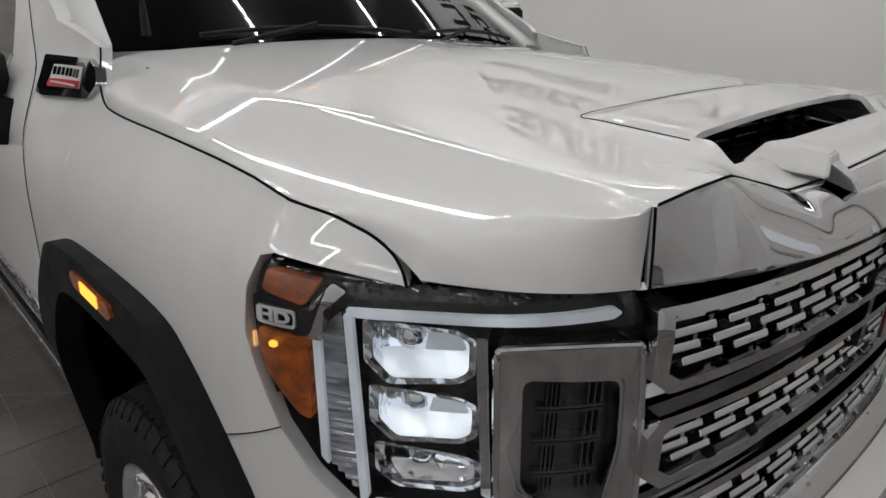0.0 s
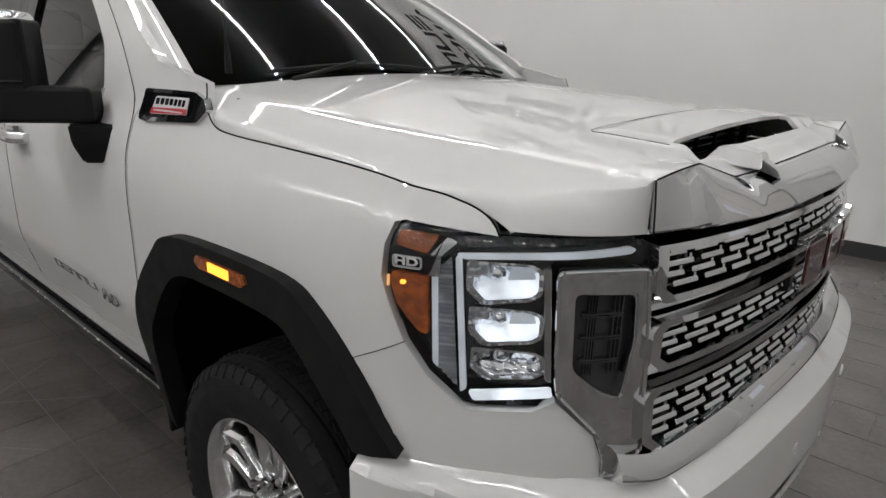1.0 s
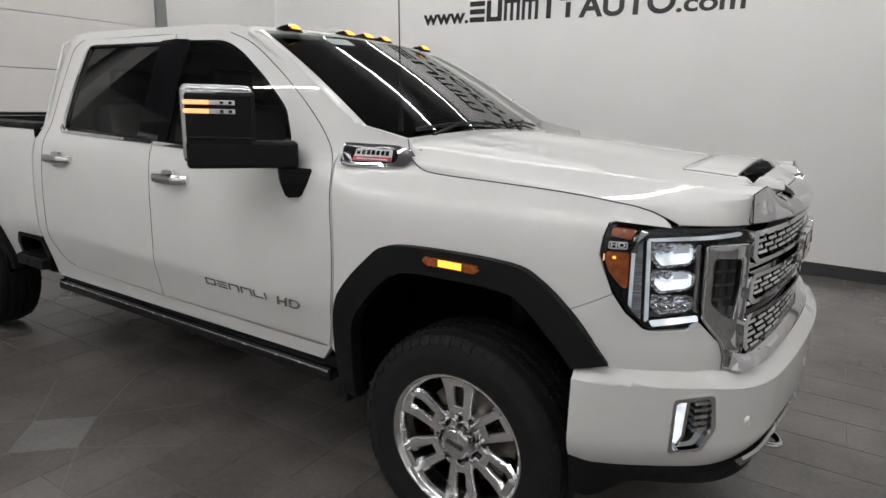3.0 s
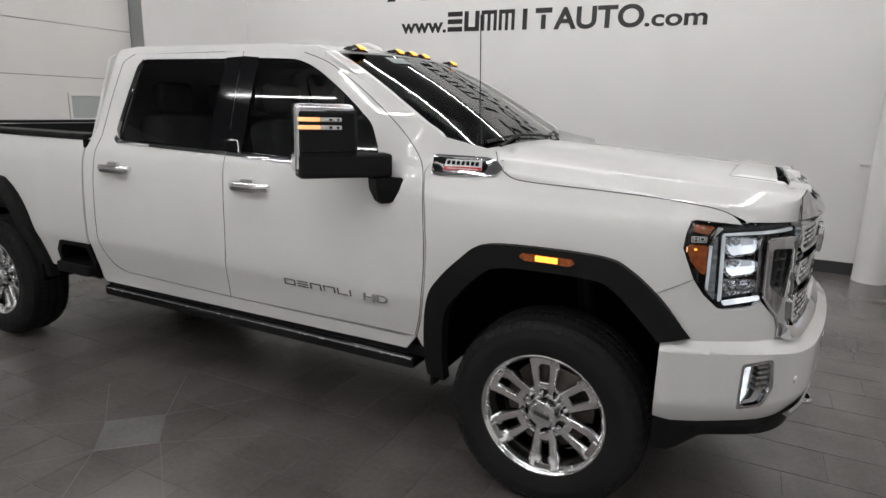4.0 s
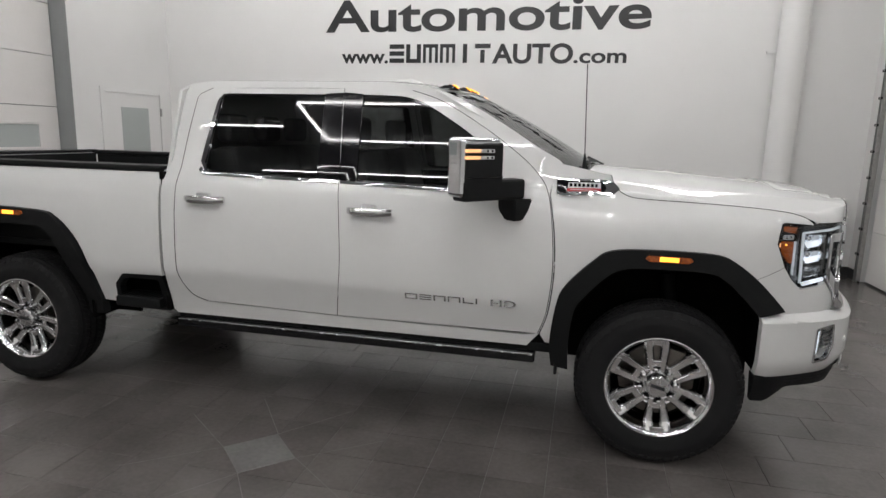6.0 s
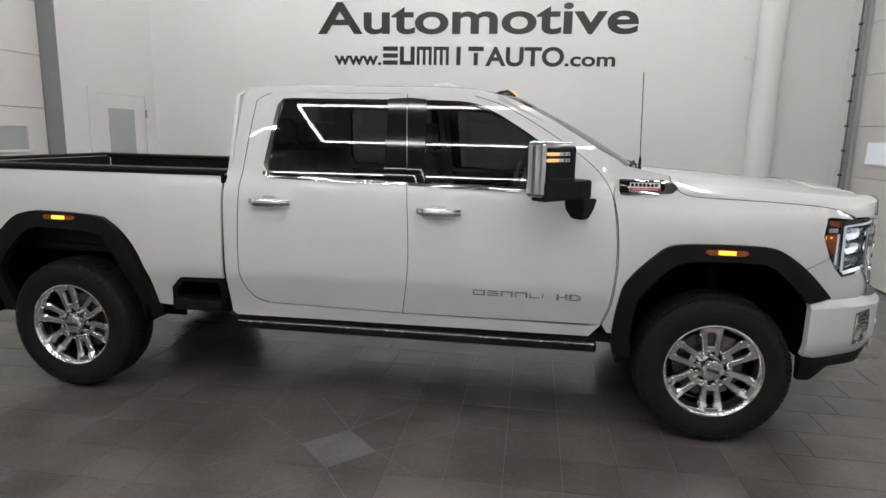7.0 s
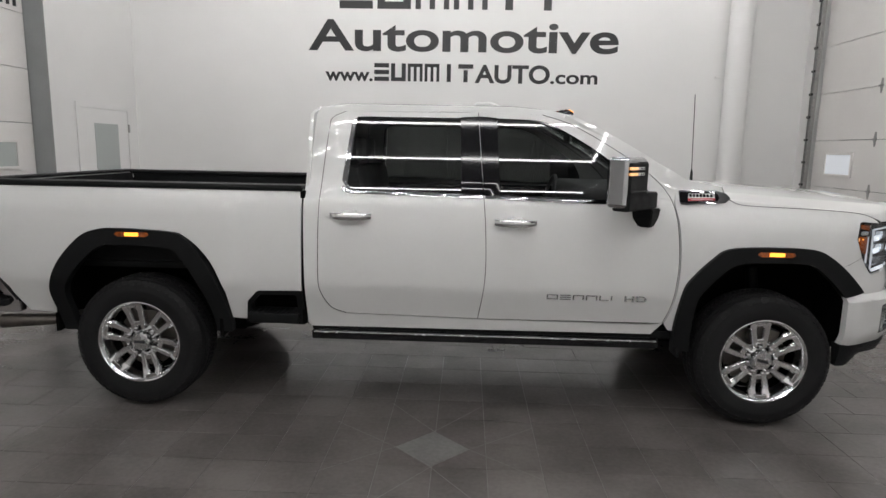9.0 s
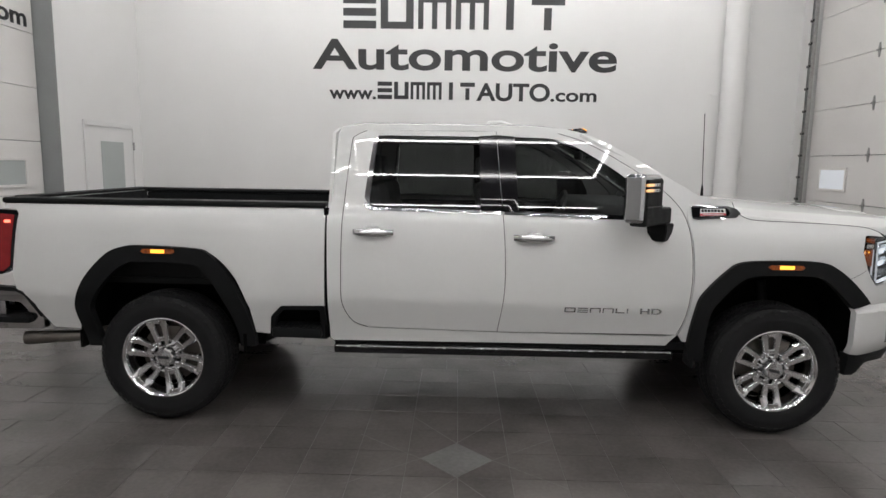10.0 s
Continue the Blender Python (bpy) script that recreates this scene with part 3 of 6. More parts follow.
def shift(pts, dx=0.0, dz=0.0):
    return [(p[0] + dx, p[1] + dz) for p in pts]


R_HOLE = rounded([(-2.700, 1.53), (-2.655, 1.468), (-1.862, 1.452), (-1.893, 1.937), (-2.610, 1.937), (-2.655, 1.905)], 0.035)
F_HOLE = rounded([(-1.770, 1.450), (-0.90, 1.430, 0.02), (-0.865, 1.50), (-0.935, 1.630), (-1.080, 1.740, 0.1), (-1.305, 1.875, 0.1), (-1.450, 1.932, 0.1), (-1.800, 1.940)], 0.035)
rear_door_outline = shift(curve(B_LINE), -0.002) + curve(C_LINE[::-1])
front_door_outline = shift(curve(A_LINE), -0.002) + shift(curve(B_LINE[::-1]), 0.002)
rear_doors = both("rear_door", rear_door_outline, PAINT, holes=[R_HOLE], bevel=0.0014)
front_doors = both("front_door", front_door_outline, PAINT, holes=[F_HOLE], bevel=0.0014)
# cab side round the doors
cab_out = [(-2.925, 0.60), (-2.932, 1.30), (-2.935, 1.62), (-2.920, 1.90), (-2.87, 1.995), (-2.70, 2.012), (-1.60, 2.012), (-1.38, 1.995)] + curve([(-1.38, 1.995), (-1.20, 1.945), (-0.95, 1.82), (-0.70, 1.67), (-0.56, 1.585), (-0.60, 1.50)], 4)[1:]
cab_out += shift(curve(A_LINE[5:]), 0.006) + [(-0.70, 0.585), (-2.90, 0.575)]
inner = shift(curve(A_LINE, 6), 0.002) + [(-0.72, 0.650), (-1.8, 0.654)] + curve([(-2.67, 0.670), (-2.77, 0.712), (-2.832, 0.83)] + [(p[0] - 0.005, p[1]) for p in C_LINE[5::-1]], 5) + [(-2.0, 1.975)]
both("cab_side", cab_out, PAINT, holes=[inner], thick=0.03, bevel=0.0014)
# dark sheet behind the doors, so that their gaps read as shaded
both("door_aperture", [(-2.80, 0.66), (-2.80, 1.42), (-0.75, 1.42), (-0.62, 1.2), (-0.62, 0.7), (-0.72, 0.66)], MATT, out=-0.03, step=0.2, thick=0)
# front fender
GAP = [(0.690, 1.331), (0.681, 1.347), (0.661, 1.363), (0.620, 1.378), (0.54, 1.393), (0.32, 1.408), (0.10, 1.416), (-0.13, 1.423), (-0.225, 1.436), (-0.285, 1.478), (-0.31, 1.535)]
fend_out = shift(curve(A_LINE[5:]), 0.012) + [(-0.60, 0.62), (-0.565, 0.62)] + curve([(-0.560, 0.70), (-0.525, 0.88), (-0.475, 0.97), (-0.37, 1.083), (-0.29, 1.140), (-0.12, 1.160), (0.19, 1.158), (0.30, 1.122), (0.425, 1.022), (0.515, 0.915)], 4)
fend_out += [(0.53, 0.868), (0.64, 0.856), (0.74, 0.86), (0.893, 0.873), (0.889, 0.93), (0.872, 0.978), (0.800, 1.045)]
fend_out += [(0.76, 1.022), (0.665, 1.013), (0.638, 1.016), (0.574, 1.070), (0.530, 1.130), (0.498, 1.203), (0.482, 1.243), (0.488, 1.300), (0.502, 1.340), (0.524, 1.346), (0.684, 1.333)]
fend_out += curve(GAP, 4) + [(-0.56, 1.585), (-0.60, 1.50)]
both("front_fender", fend_out, PAINT, step=0.045)
# bed side
bed_out = [(-2.945, 1.470), (-2.950, 0.82), (-3.235, 0.812), (-3.30, 0.74), (-3.315, 0.61), (-3.42, 0.62)]
bed_out += curve([(-3.445, 0.80), (-3.53, 1.0), (-3.66, 1.140), (-3.78, 1.178), (-4.12, 1.190), (-4.26, 1.182), (-4.37, 1.130), (-4.50, 0.985), (-4.565, 0.84), (-4.575, 0.72)], 4) + [(-4.56, 0.62), (-4.78, 0.63), (-4.83, 0.70), (-4.92, 0.85), (-4.985, 0.90), (-5.0, 1.0), (-4.955, 1.395, 0.0), (-4.975, 1.42), (-5.06, 1.43), (-5.055, 1.470)]
both("bed_side", bed_out, PAINT, step=0.06)
# wheel flares
def flare(pts_out, pts_in, name):
    both(name, curve(pts_out, 5) + curve(pts_in[::-1], 5), DARK, out=0.034, step=0.05, thick=0.06, bevel=0.008)


flare([(-0.560, 0.50), (-0.575, 0.64), (-0.545, 0.88), (-0.490, 0.985), (-0.38, 1.100), (-0.295, 1.160), (-0.12, 1.178), (0.195, 1.176), (0.312, 1.136), (0.437, 1.035), (0.535, 0.915)],
      [(-0.47, 0.49), (-0.475, 0.64), (-0.455, 0.83), (-0.40, 0.92), (-0.31, 1.02), (-0.23, 1.07), (-0.10, 1.085), (0.17, 1.083), (0.26, 1.05), (0.36, 0.96), (0.435, 0.88)], "wheel_flare")
flare([(-3.42, 0.53), (-3.425, 0.64), (-3.475, 0.83), (-3.56, 1.010), (-3.685, 1.155), (-3.79, 1.190), (-4.12, 1.204), (-4.25, 1.194), (-4.362, 1.143), (-4.503, 0.992), (-4.576, 0.84), (-4.588, 0.727), (-4.54, 0.51)],
      [(-3.52, 0.53), (-3.53, 0.64), (-3.58, 0.80), (-3.65, 0.94), (-3.74, 1.06), (-3.82, 1.09), (-4.12, 1.10), (-4.22, 1.09), (-4.31, 1.03), (-4.42, 0.91), (-4.48, 0.81), (-4.49, 0.72), (-4.45, 0.51)], "wheel_flare")


# hood
def hood_edge(y):
    """x of the hood's leading edge for a given distance from the middle"""
    lo, hi = 0.3, U_MID
    for _ in range(30):
        m = 0.5 * (lo + hi)
        if plan(m)[1] > abs(y):
            lo = m
        else:
            hi = m
    return plan(lo)[0]


GAP3 = sorted([flank(1)(u, z) for u, z in curve(GAP, 4)])
EDGE_Y = [(p[0], p[1]) for p in GAP3]
SIDE_Z = [(-0.60, 1.58)] + [(p[0], p[2]) for p in GAP3]
CROWN = [(-0.6, 1.570), (-0.3, 1.552), (0.2, 1.518), (0.6, 1.487), (0.8, 1.470), (1.0, 1.450)]


def soft(pairs, x, e=0.05):
    return sum(lin(pairs, x + d * e) for d in (-1, -0.5, 0, 0.5, 1)) / 5


SLOT_Y0, SLOT_Y1 = -0.500, 0.240
TOP_X = [(0.0, 0.906), (0.36, 0.893), (0.455, 0.874), (0.54, 0.868), (0.631, 0.864), (0.70, 0.854), (0.752, 0.842)]
TOP_Z = [(0.0, 1.417), (0.36, 1.410), (0.455, 1.404), (0.54, 1.425), (0.631, 1.447), (0.70, 1.440), (0.752, 1.4295)]
SHOULDER_Y = [(-0.6, 0.768), (0.84, 0.734)]
SHOULDER_Z = [(-0.6, 1.521), (-0.3, 1.500), (0.0, 1.482), (0.84, 1.434)]
HEM_Y = [(-0.4, 0.955), (-0.06, 0.950), (0.32, 0.935), (0.54, 0.922), (0.82, 0.880)]
HEM_Z = [(-0.4, 1.452), (-0.06, 1.429), (0.32, 1.411), (0.54, 1.396), (0.82, 1.375)]


def smooth(t):
    t = min(1.0, max(0.0, t))
    return t * t * (3 - 2 * t)


def blend(a, b, k):
    """The lower of two heights, rounded where they meet."""
    h = max(k - abs(a - b), 0.0) / k
    return min(a, b) - h * h * k * 0.25


def poly(pairs, n):
    """A smooth curve through rows of (x, value)."""
    return np.poly1d(np.polyfit([p[0] for p in pairs], [p[1] for p in pairs], n))


CROWN_P, SHOULDER_P, HEM_YP, HEM_ZP = poly(CROWN, 3), poly(SHOULDER_Z, 2), poly(HEM_Y, 2), poly(HEM_Z, 2)


def hood_top(x, y):
    """An arched middle with a raised scoop, then a straight slope from the shoulder crease down to the hem."""
    a = abs(y)
    crown = float(CROWN_P(x))
    sy, sz = lin(SHOULDER_Y, x), float(SHOULDER_P(x))
    z = crown - (crown - sz) * (a / sy) ** 2
    z += 0.009 * smooth((x - 0.585) / 0.05) * (1 - smooth((a - 0.475) / 0.055))
    hy, hz = float(HEM_YP(x)), float(HEM_ZP(x))
    z = blend(z, sz - (sz - hz) * (a - sy) / (hy - sy), 0.003)
    if x > 0.785 and a < 0.62:
        low = lin([(0.78, 1.454), (0.82, 1.447), (0.90, 1.424)], x) - 0.012 * smooth((a - 0.30) / 0.08)
        w = smooth((x - 0.785) / 0.04) * (1 - smooth((a - 0.50) / 0.12))
        z = lerp(z, min(z, low), w)
    return z


def hood_rear(y):
    a = abs(y)
    return soft([(0.0, -0.37), (0.4, -0.41), (0.7, -0.48), (0.8, -0.50), (0.86, -0.45), (0.93, -0.31)], a, 0.03)


HOOD_LOW = 1.343
HEDGE = 0.925
HY = sorted(set([round(-0.89 + 1.78 * i / 142, 4) for i in range(143)] + [SLOT_Y0, SLOT_Y1, -0.752, 0.752] + [round(s * (0.893 + 0.004 * i), 4) for s in (-1, 1) for i in range(9)]))
HS = [0.6 * i / 64 for i in range(65)] + [0.6 + 0.12 * i / 8 for i in range(1, 9)] + [0.72 + 0.14 * i / 12 for i in range(1, 13)] + [0.86 + 0.14 * i / 24 for i in range(1, 25)]
EDGE_X = {}


def edge_x(y):
    k = round(abs(y), 4)
    if k not in EDGE_X:
        EDGE_X[k] = hood_edge(k)
    return EDGE_X[k]


def spread(y, x):
    """Stretch the outer part of the hood to meet the fender edge."""
    a = abs(y)
    if a <= 0.80:
        return y
    e = soft(EDGE_Y, x, 0.04) - 0.004
    return math.copysign(0.80 + (a - 0.80) * (e - 0.80) / (HEDGE - 0.80), y)


def roll_down(x, a, z):
    """Round the hood over to the fender gap."""
    e = soft(EDGE_Y, x, 0.04) - 0.004
    d = e - a
    if d > 0.016:
        return z
    g = min(z, soft(SIDE_Z, x, 0.03 if x < 0.54 else 0.006))
    t = max(0.0, d / 0.016)
    return lerp(g, z, math.sqrt(max(0.0, 1 - (1 - t) ** 2)))


def hood_skin(x, y, k):
    z = hood_top(x, y)
    return roll_down(x, abs(y), z) if k > 0.80 else z


def hood(s, y):
    k = abs(y)
    bar_zone = k <= 0.7521
    yf = k if k <= 0.80 else 0.80 + (k - 0.80) * (0.911 - 0.80) / (HEDGE - 0.80)
    xf = edge_x(yf)
    xr = hood_rear(y)
    t = smooth((k - 0.752) / 0.07)
    xe = lin(TOP_X, k) if bar_zone else lerp(lin(TOP_X, 0.752), xf - 0.066, t)
    xa, xb = min(0.766, xe - 0.076), min(0.822, xe - 0.02)
    if s <= 0.86:
        if s <= 0.6:
            x = lerp(xr, xa, s / 0.6)
        elif s <= 0.72:
            x = lerp(xa, xb, (s - 0.6) / 0.12)
        else:
            x = lerp(xb, xe, (s - 0.72) / 0.14)
        yy = spread(y, x)
        z = hood_skin(x, yy, k)
        if bar_zone:
            e = lerp(0.05, 0.10, smooth((k - 0.56) / 0.08))
            z = lerp(z, lin(TOP_Z, k), smooth((x - xe + e) / e))
        return Vector((x, yy, z))
    # front edge, folded over: tight beside the chrome, rounder towards the fender
    ye = spread(y, xe)
    ze = hood_skin(xe, ye, k)
    grade = (ze - hood_skin(xe - 0.01, spread(y, xe - 0.01), k)) / 0.01
    w = (s - 0.86) / 0.14
    run = xf - xe
    mx = xe + run * lerp(0.95, 0.74, t)
    mz = max(HOOD_LOW + 0.01, ze + grade * (mx - xe))
    x = (1 - w) ** 2 * xe + 2 * w * (1 - w) * mx + w * w * xf
    z = (1 - w) ** 2 * ze + 2 * w * (1 - w) * mz + w * w * HOOD_LOW
    return Vector((x, spread(y, x), z))


def hood_normal(s, y):
    e = 0.0015
    s0, s1 = max(0.0, s - e), min(1.0, s + e)
    y0, y1 = max(-HEDGE, y - e), min(HEDGE, y + e)
    if abs(abs(y) - 0.752) < 0.004:
        y0, y1 = (y, y1 + e) if y > 0 else (y0 - e, y)
    n = (hood(s1, y) - hood(s0, y)).cross(hood(s, y1) - hood(s, y0))
    return n.normalized() if n.length > 1e-12 else Vector((0, 0, 1))


def hood_mesh(thick=0.010):
    """Outer skin with exact normals, inner skin and the returned edges between them."""
    nj = len(HY)
    top = [hood(a, b) for a in HS for b in HY]
    nrm = [hood_normal(a, b) for a in HS for b in HY]
    low = [p - n * thick for p, n in zip(top, nrm)]
    faces = []
    for i in range(len(HS) - 1):
        for j in range(nj - 1):
            inslot = 0.599 < HS[i] < 0.719 and SLOT_Y0 - 0.001 <= HY[j] < SLOT_Y1 - 0.001
            chrome_zone = HS[i] > 0.859 and abs(0.5 * (HY[j] + HY[j + 1])) < 0.752
            if not inslot and not chrome_zone:
                faces.append((i * nj + j, (i + 1) * nj + j, (i + 1) * nj + j + 1, i * nj + j + 1))
    edges = {(f[k], f[(k + 1) % 4]) for f in faces for k in range(4)}
    off = len(top)
    rim = [(b, a, a + off, b + off) for a, b in edges if (b, a) not in edges]
    back = [tuple(v + off for v in f[::-1]) for f in faces]
    me = bpy.data.meshes.new("hood")
    me.from_pydata([tuple(p) for p in top + low], [], faces + back + sorted(rim))
    loops = []
    for p in me.polygons:
        p.use_smooth = True
        for v in p.vertices:
            if p.index < len(faces):
                loops.append(nrm[v])
            elif p.index < 2 * len(faces):
                loops.append(-nrm[v - off])
            else:
                loops.append(p.normal.copy())
    me.normals_split_custom_set(loops)
    me.materials.append(PAINT)
    return me


hood_ob = new("hood", hood_mesh())
hood_ob.parent = truck
hood_ob["label"] = "white hood with a raised centre and an air scoop"
for sg in (-1, 1):
    bm = bmesh.new()
    pts = [(lerp(0.60, 0.765, k / 8), sg * 0.512) for k in range(8, -1, -1)] + [(0.590, sg * 0.500), (0.587, sg * 0.47)] + [(0.587 + 0.03 * (1 - k / 6), sg * 0.47 * k / 6) for k in range(5, -1, -1)]
    tube(bm, [(x, y, hood_top(x, y) + 0.0002) for x, y in pts], 0.0012, 6)
    part("scoop_seam", bm, DARK, hood_ob)
# scoop duct below the slot, with slats
bm = grid(lambda s, t: (lerp(0.64, 0.835, s), lerp(SLOT_Y0 - 0.01, SLOT_Y1 + 0.01, t), lerp(1.385, 1.424, s)), 4, 6)
part("scoop_floor", solid(bm, 0.006), MATT, hood_ob)
part("scoop_back", boxed(0.64, 0.652, SLOT_Y0 - 0.02, SLOT_Y1 + 0.02, 1.375, 1.448), MATT, hood_ob)
for k in range(4):
    part("scoop_slat", boxed(0.690, 0.702, SLOT_Y0, SLOT_Y1, 1.398 + k * 0.017, 1.405 + k * 0.017, bevel=0.002), GLOSS, hood_ob)
for k in range(6):
    yy = lerp(SLOT_Y0, SLOT_Y1, (k + 0.5) / 6)
    part("scoop_rib", boxed(0.688, 0.706, yy - 0.004, yy + 0.004, 1.39, 1.452, bevel=0.001), GLOSS, hood_ob)


# chrome bar below the hood's front edge
BAR_LOW = [(0.0, 0.987), (0.345, 0.968), (0.505, 0.945), (0.628, 0.912), (0.70, 0.878), (0.752, 0.851)]


def bar(s, t):
    """t across from right to left, s from the lower edge to the upper: a rolled face, flat at the folded ends."""
    v = lerp(-1, 1, t)
    a = 0.752 * abs(v)
    e = 0.02 if a < 0.70 else 0.0
    low = Vector((soft(BAR_LOW, a, e) if e else lin(BAR_LOW, a), a, 1.341))
    top = Vector((soft(TOP_X, a, 0.012) + 0.004, a, soft(TOP_Z, a, 0.012)))
    flat = smooth((a - 0.645) / 0.03)
    mid = Vector((lerp(lerp(top.x, low.x, 0.74), lerp(top.x, low.x, 0.42), flat), a, lerp(lerp(top.z, low.z, 0.26), lerp(top.z, low.z, 0.5), flat)))
    p = low * (1 - s) ** 2 + mid * (2 * s * (1 - s)) + top * s * s
    if s < 0.08:
        p.x -= 0.012 * (1 - s / 0.08) ** 2
    return (p.x, math.copysign(p.y, v), p.z)


part("hood_chrome_bar", solid(grid(bar, 36, 150), 0.008), CHROME, truck, "wide chrome bar along the hood's front edge", 9)
# black line drawn for the shade in the gap above the chrome bar
bm = bmesh.new()
tube(bm, [(lin(TOP_X, abs(y)) + 0.002, y, lin(TOP_Z, abs(y)) + 0.0005) for y in [lerp(-0.745, 0.745, k / 90) for k in range(91)]], 0.0018, 6)
part("hood_gap", bm, MATT, truck)
# black line at each bar end, drawn for the shaded gap
for side in (-1, 1):
    bm = bmesh.new()
    tube(bm, [(x, side * y, z) for x, y, z in ((0.853, 0.753, 1.343), (0.850, 0.753, 1.39), (0.846, 0.752, 1.430))], 0.0016, 6)
    part("bar_gap_line", bm, MATT, truck)
# black line along the hood and fender gap, drawn for its shade
for side in (-1, 1):
    bm = bmesh.new()
    f = flank(side, 0.0)
    tube(bm, [f(u, z) for u, z in curve(GAP, 6)], 0.0020, 6)
    part("hood_gap_line", bm, MATT, truck)


def hull(pts, bevel):
    bm = bmesh.new()
    for p in pts:
        bm.verts.new(p)
    bmesh.ops.convex_hull(bm, input=bm.verts[:])
    bmesh.ops.dissolve_limit(bm, angle_limit=0.05, verts=bm.verts[:], edges=bm.edges[:])
    bmesh.ops.bevel(bm, geom=bm.edges[:], offset=bevel, segments=2, affect="EDGES")
    return bm


for sg in (1, -1):
    top = [(0.822, -0.398, 1.454), (0.835, -0.330, 1.454), (0.892, -0.325, 1.443), (0.895, -0.372, 1.443)]
    foot = [(0.802, -0.425, 1.425), (0.815, -0.305, 1.425), (0.900, -0.305, 1.412), (0.902, -0.395, 1.414)]
    part("latch_wedge", hull([(x, y * sg, z) for x, y, z in top + foot], 0.0025), PAINT, hood_ob, "", 9)
    top = [(0.896, -0.372, 1.432), (0.895, -0.330, 1.432), (0.924, -0.335, 1.413), (0.926, -0.366, 1.412)]
    foot = [(0.897, -0.388, 1.412), (0.895, -0.314, 1.412), (0.934, -0.328, 1.398), (0.936, -0.374, 1.397)]
    part("bar_notch", hull([(x, y * sg, z) for x, y, z in top + foot], 0.0015), CHROME, truck, "", 9)
# roof, windshield, back of the cab
def roof(s, t):
    y = lerp(-0.70, 0.70, t)
    x = lerp(-2.90, -1.16 + 0.0 - 0.14 * (abs(y) / 0.7) ** 2, s)
    e = (1 - (abs(y) / 0.705) ** 4)
    z = lerp(2.000, 2.048, e) - (0.025 + 0.035 * e) * max(0, (s - 0.72) / 0.28) ** 2 - 0.03 * max(0, (0.1 - s) / 0.1) ** 2
    return (x, y, z)


part("roof", solid(grid(roof, 30, 24), 0.012), PAINT, truck, "", 50)


def wind(s, t):
    """s from the cowl to the roof, t across."""
    k = lerp(-1, 1, t)
    bx, bz, bw = -0.36 - 0.17 * k * k, 1.545 - 0.025 * k * k, 0.80
    tx, tz, tw = -1.16 - 0.13 * k * k, 1.985 - 0.02 * k * k, 0.685
    q = lerp(bw, tw, s)
    z = lerp(bz, tz, s) + 0.018 * math.sin(math.pi * s)
    return (lerp(bx, tx, s), q * k, z)


ws = part("windshield", solid(grid(wind, 16, 24), 0.005), SHIELD, truck, "clear windshield reflecting ceiling lights")
ws.visible_shadow = False


def pillar(side):
    bm = grid(lambda s, t: tuple(Vector((lerp(wind(s, 1)[0], wind(s, 1)[0] + 0.005, t), side * (wind(s, 1)[1] + lerp(-0.012, 0.085, t)), wind(s, 1)[2] + 0.012 - 0.012 * t * t))), 14, 4)
    return part("windshield_pillar", solid(bm, 0.02), PAINT, truck)


for side in (-1, 1):
    pillar(side)
part("cowl_panel", boxed(-0.58, -0.30, -0.80, 0.80, 1.44, 1.494, bevel=0.01), DARK, truck, "black plastic cowl panel")
bm = bmesh.new()
vs = [bm.verts.new(p) for p in [(-2.93, -0.93, 0.62), (-2.93, 0.93, 0.62), (-2.93, 0.93, 1.45), (-2.93, 0.76, 1.95), (-2.89, 0.68, 2.0), (-2.89, -0.68, 2.0), (-2.93, -0.76, 1.95), (-2.93, -0.93, 1.45)]]
bm.faces.new(vs)
part("cab_back", solid(bm, 0.02), PAINT, truck)
part("rear_window", boxed(-2.945, -2.938, -0.65, 0.65, 1.5, 1.88, bevel=0.003), TINT, truck)
# glass in the doors, black pillar covers and bright mouldings
for ob, side in zip(rear_doors, (-1, 1)):
    part("pillar_cover", sheet(rounded([(-1.940, 1.455), (-1.7995, 1.453), (-1.8425, 1.948), (-1.955, 1.942)], 0.006), flank(side, 0.002), (), 0.1, 0.012, 0.002), GLOSS, ob, "gloss black pillar cover")
    g = part("window", sheet(rounded([(-2.670, 1.470), (-1.937, 1.457), (-1.952, 1.940), (-2.625, 1.940)], 0.02), pane_map(side, -0.014), (), 0.06, 0, 0), PRIVACY, ob, "dark tinted side window")
    g.visible_shadow = False
    part("window_wedge", sheet(rounded([(-2.698, 1.530), (-2.660, 1.472), (-2.648, 1.471), (-2.668, 1.52), (-2.632, 1.90), (-2.610, 1.936), (-2.620, 1.937), (-2.652, 1.90)], 0.006), flank(side, 0.001), (), 0.1, 0.014, 0.003), CHROME, ob, "bright window trim")
    part("window_seal", sheet(R_HOLE, flank(side, -0.003), [[(lerp(-2.28, u, 0.985), lerp(1.70, z, 0.955)) for u, z in R_HOLE]], 0.1, 0.012, 0.001), GLOSS, ob)
    part("belt_moulding", sheet(rounded([(-2.700, 1.478), (-2.660, 1.452), (-1.803, 1.436), (-1.803, 1.452), (-2.650, 1.468), (-2.690, 1.50)], 0.004, 2), flank(side, 0.006), (), 0.1, 0.012, 0.002), CHROME, ob, "chrome belt moulding")
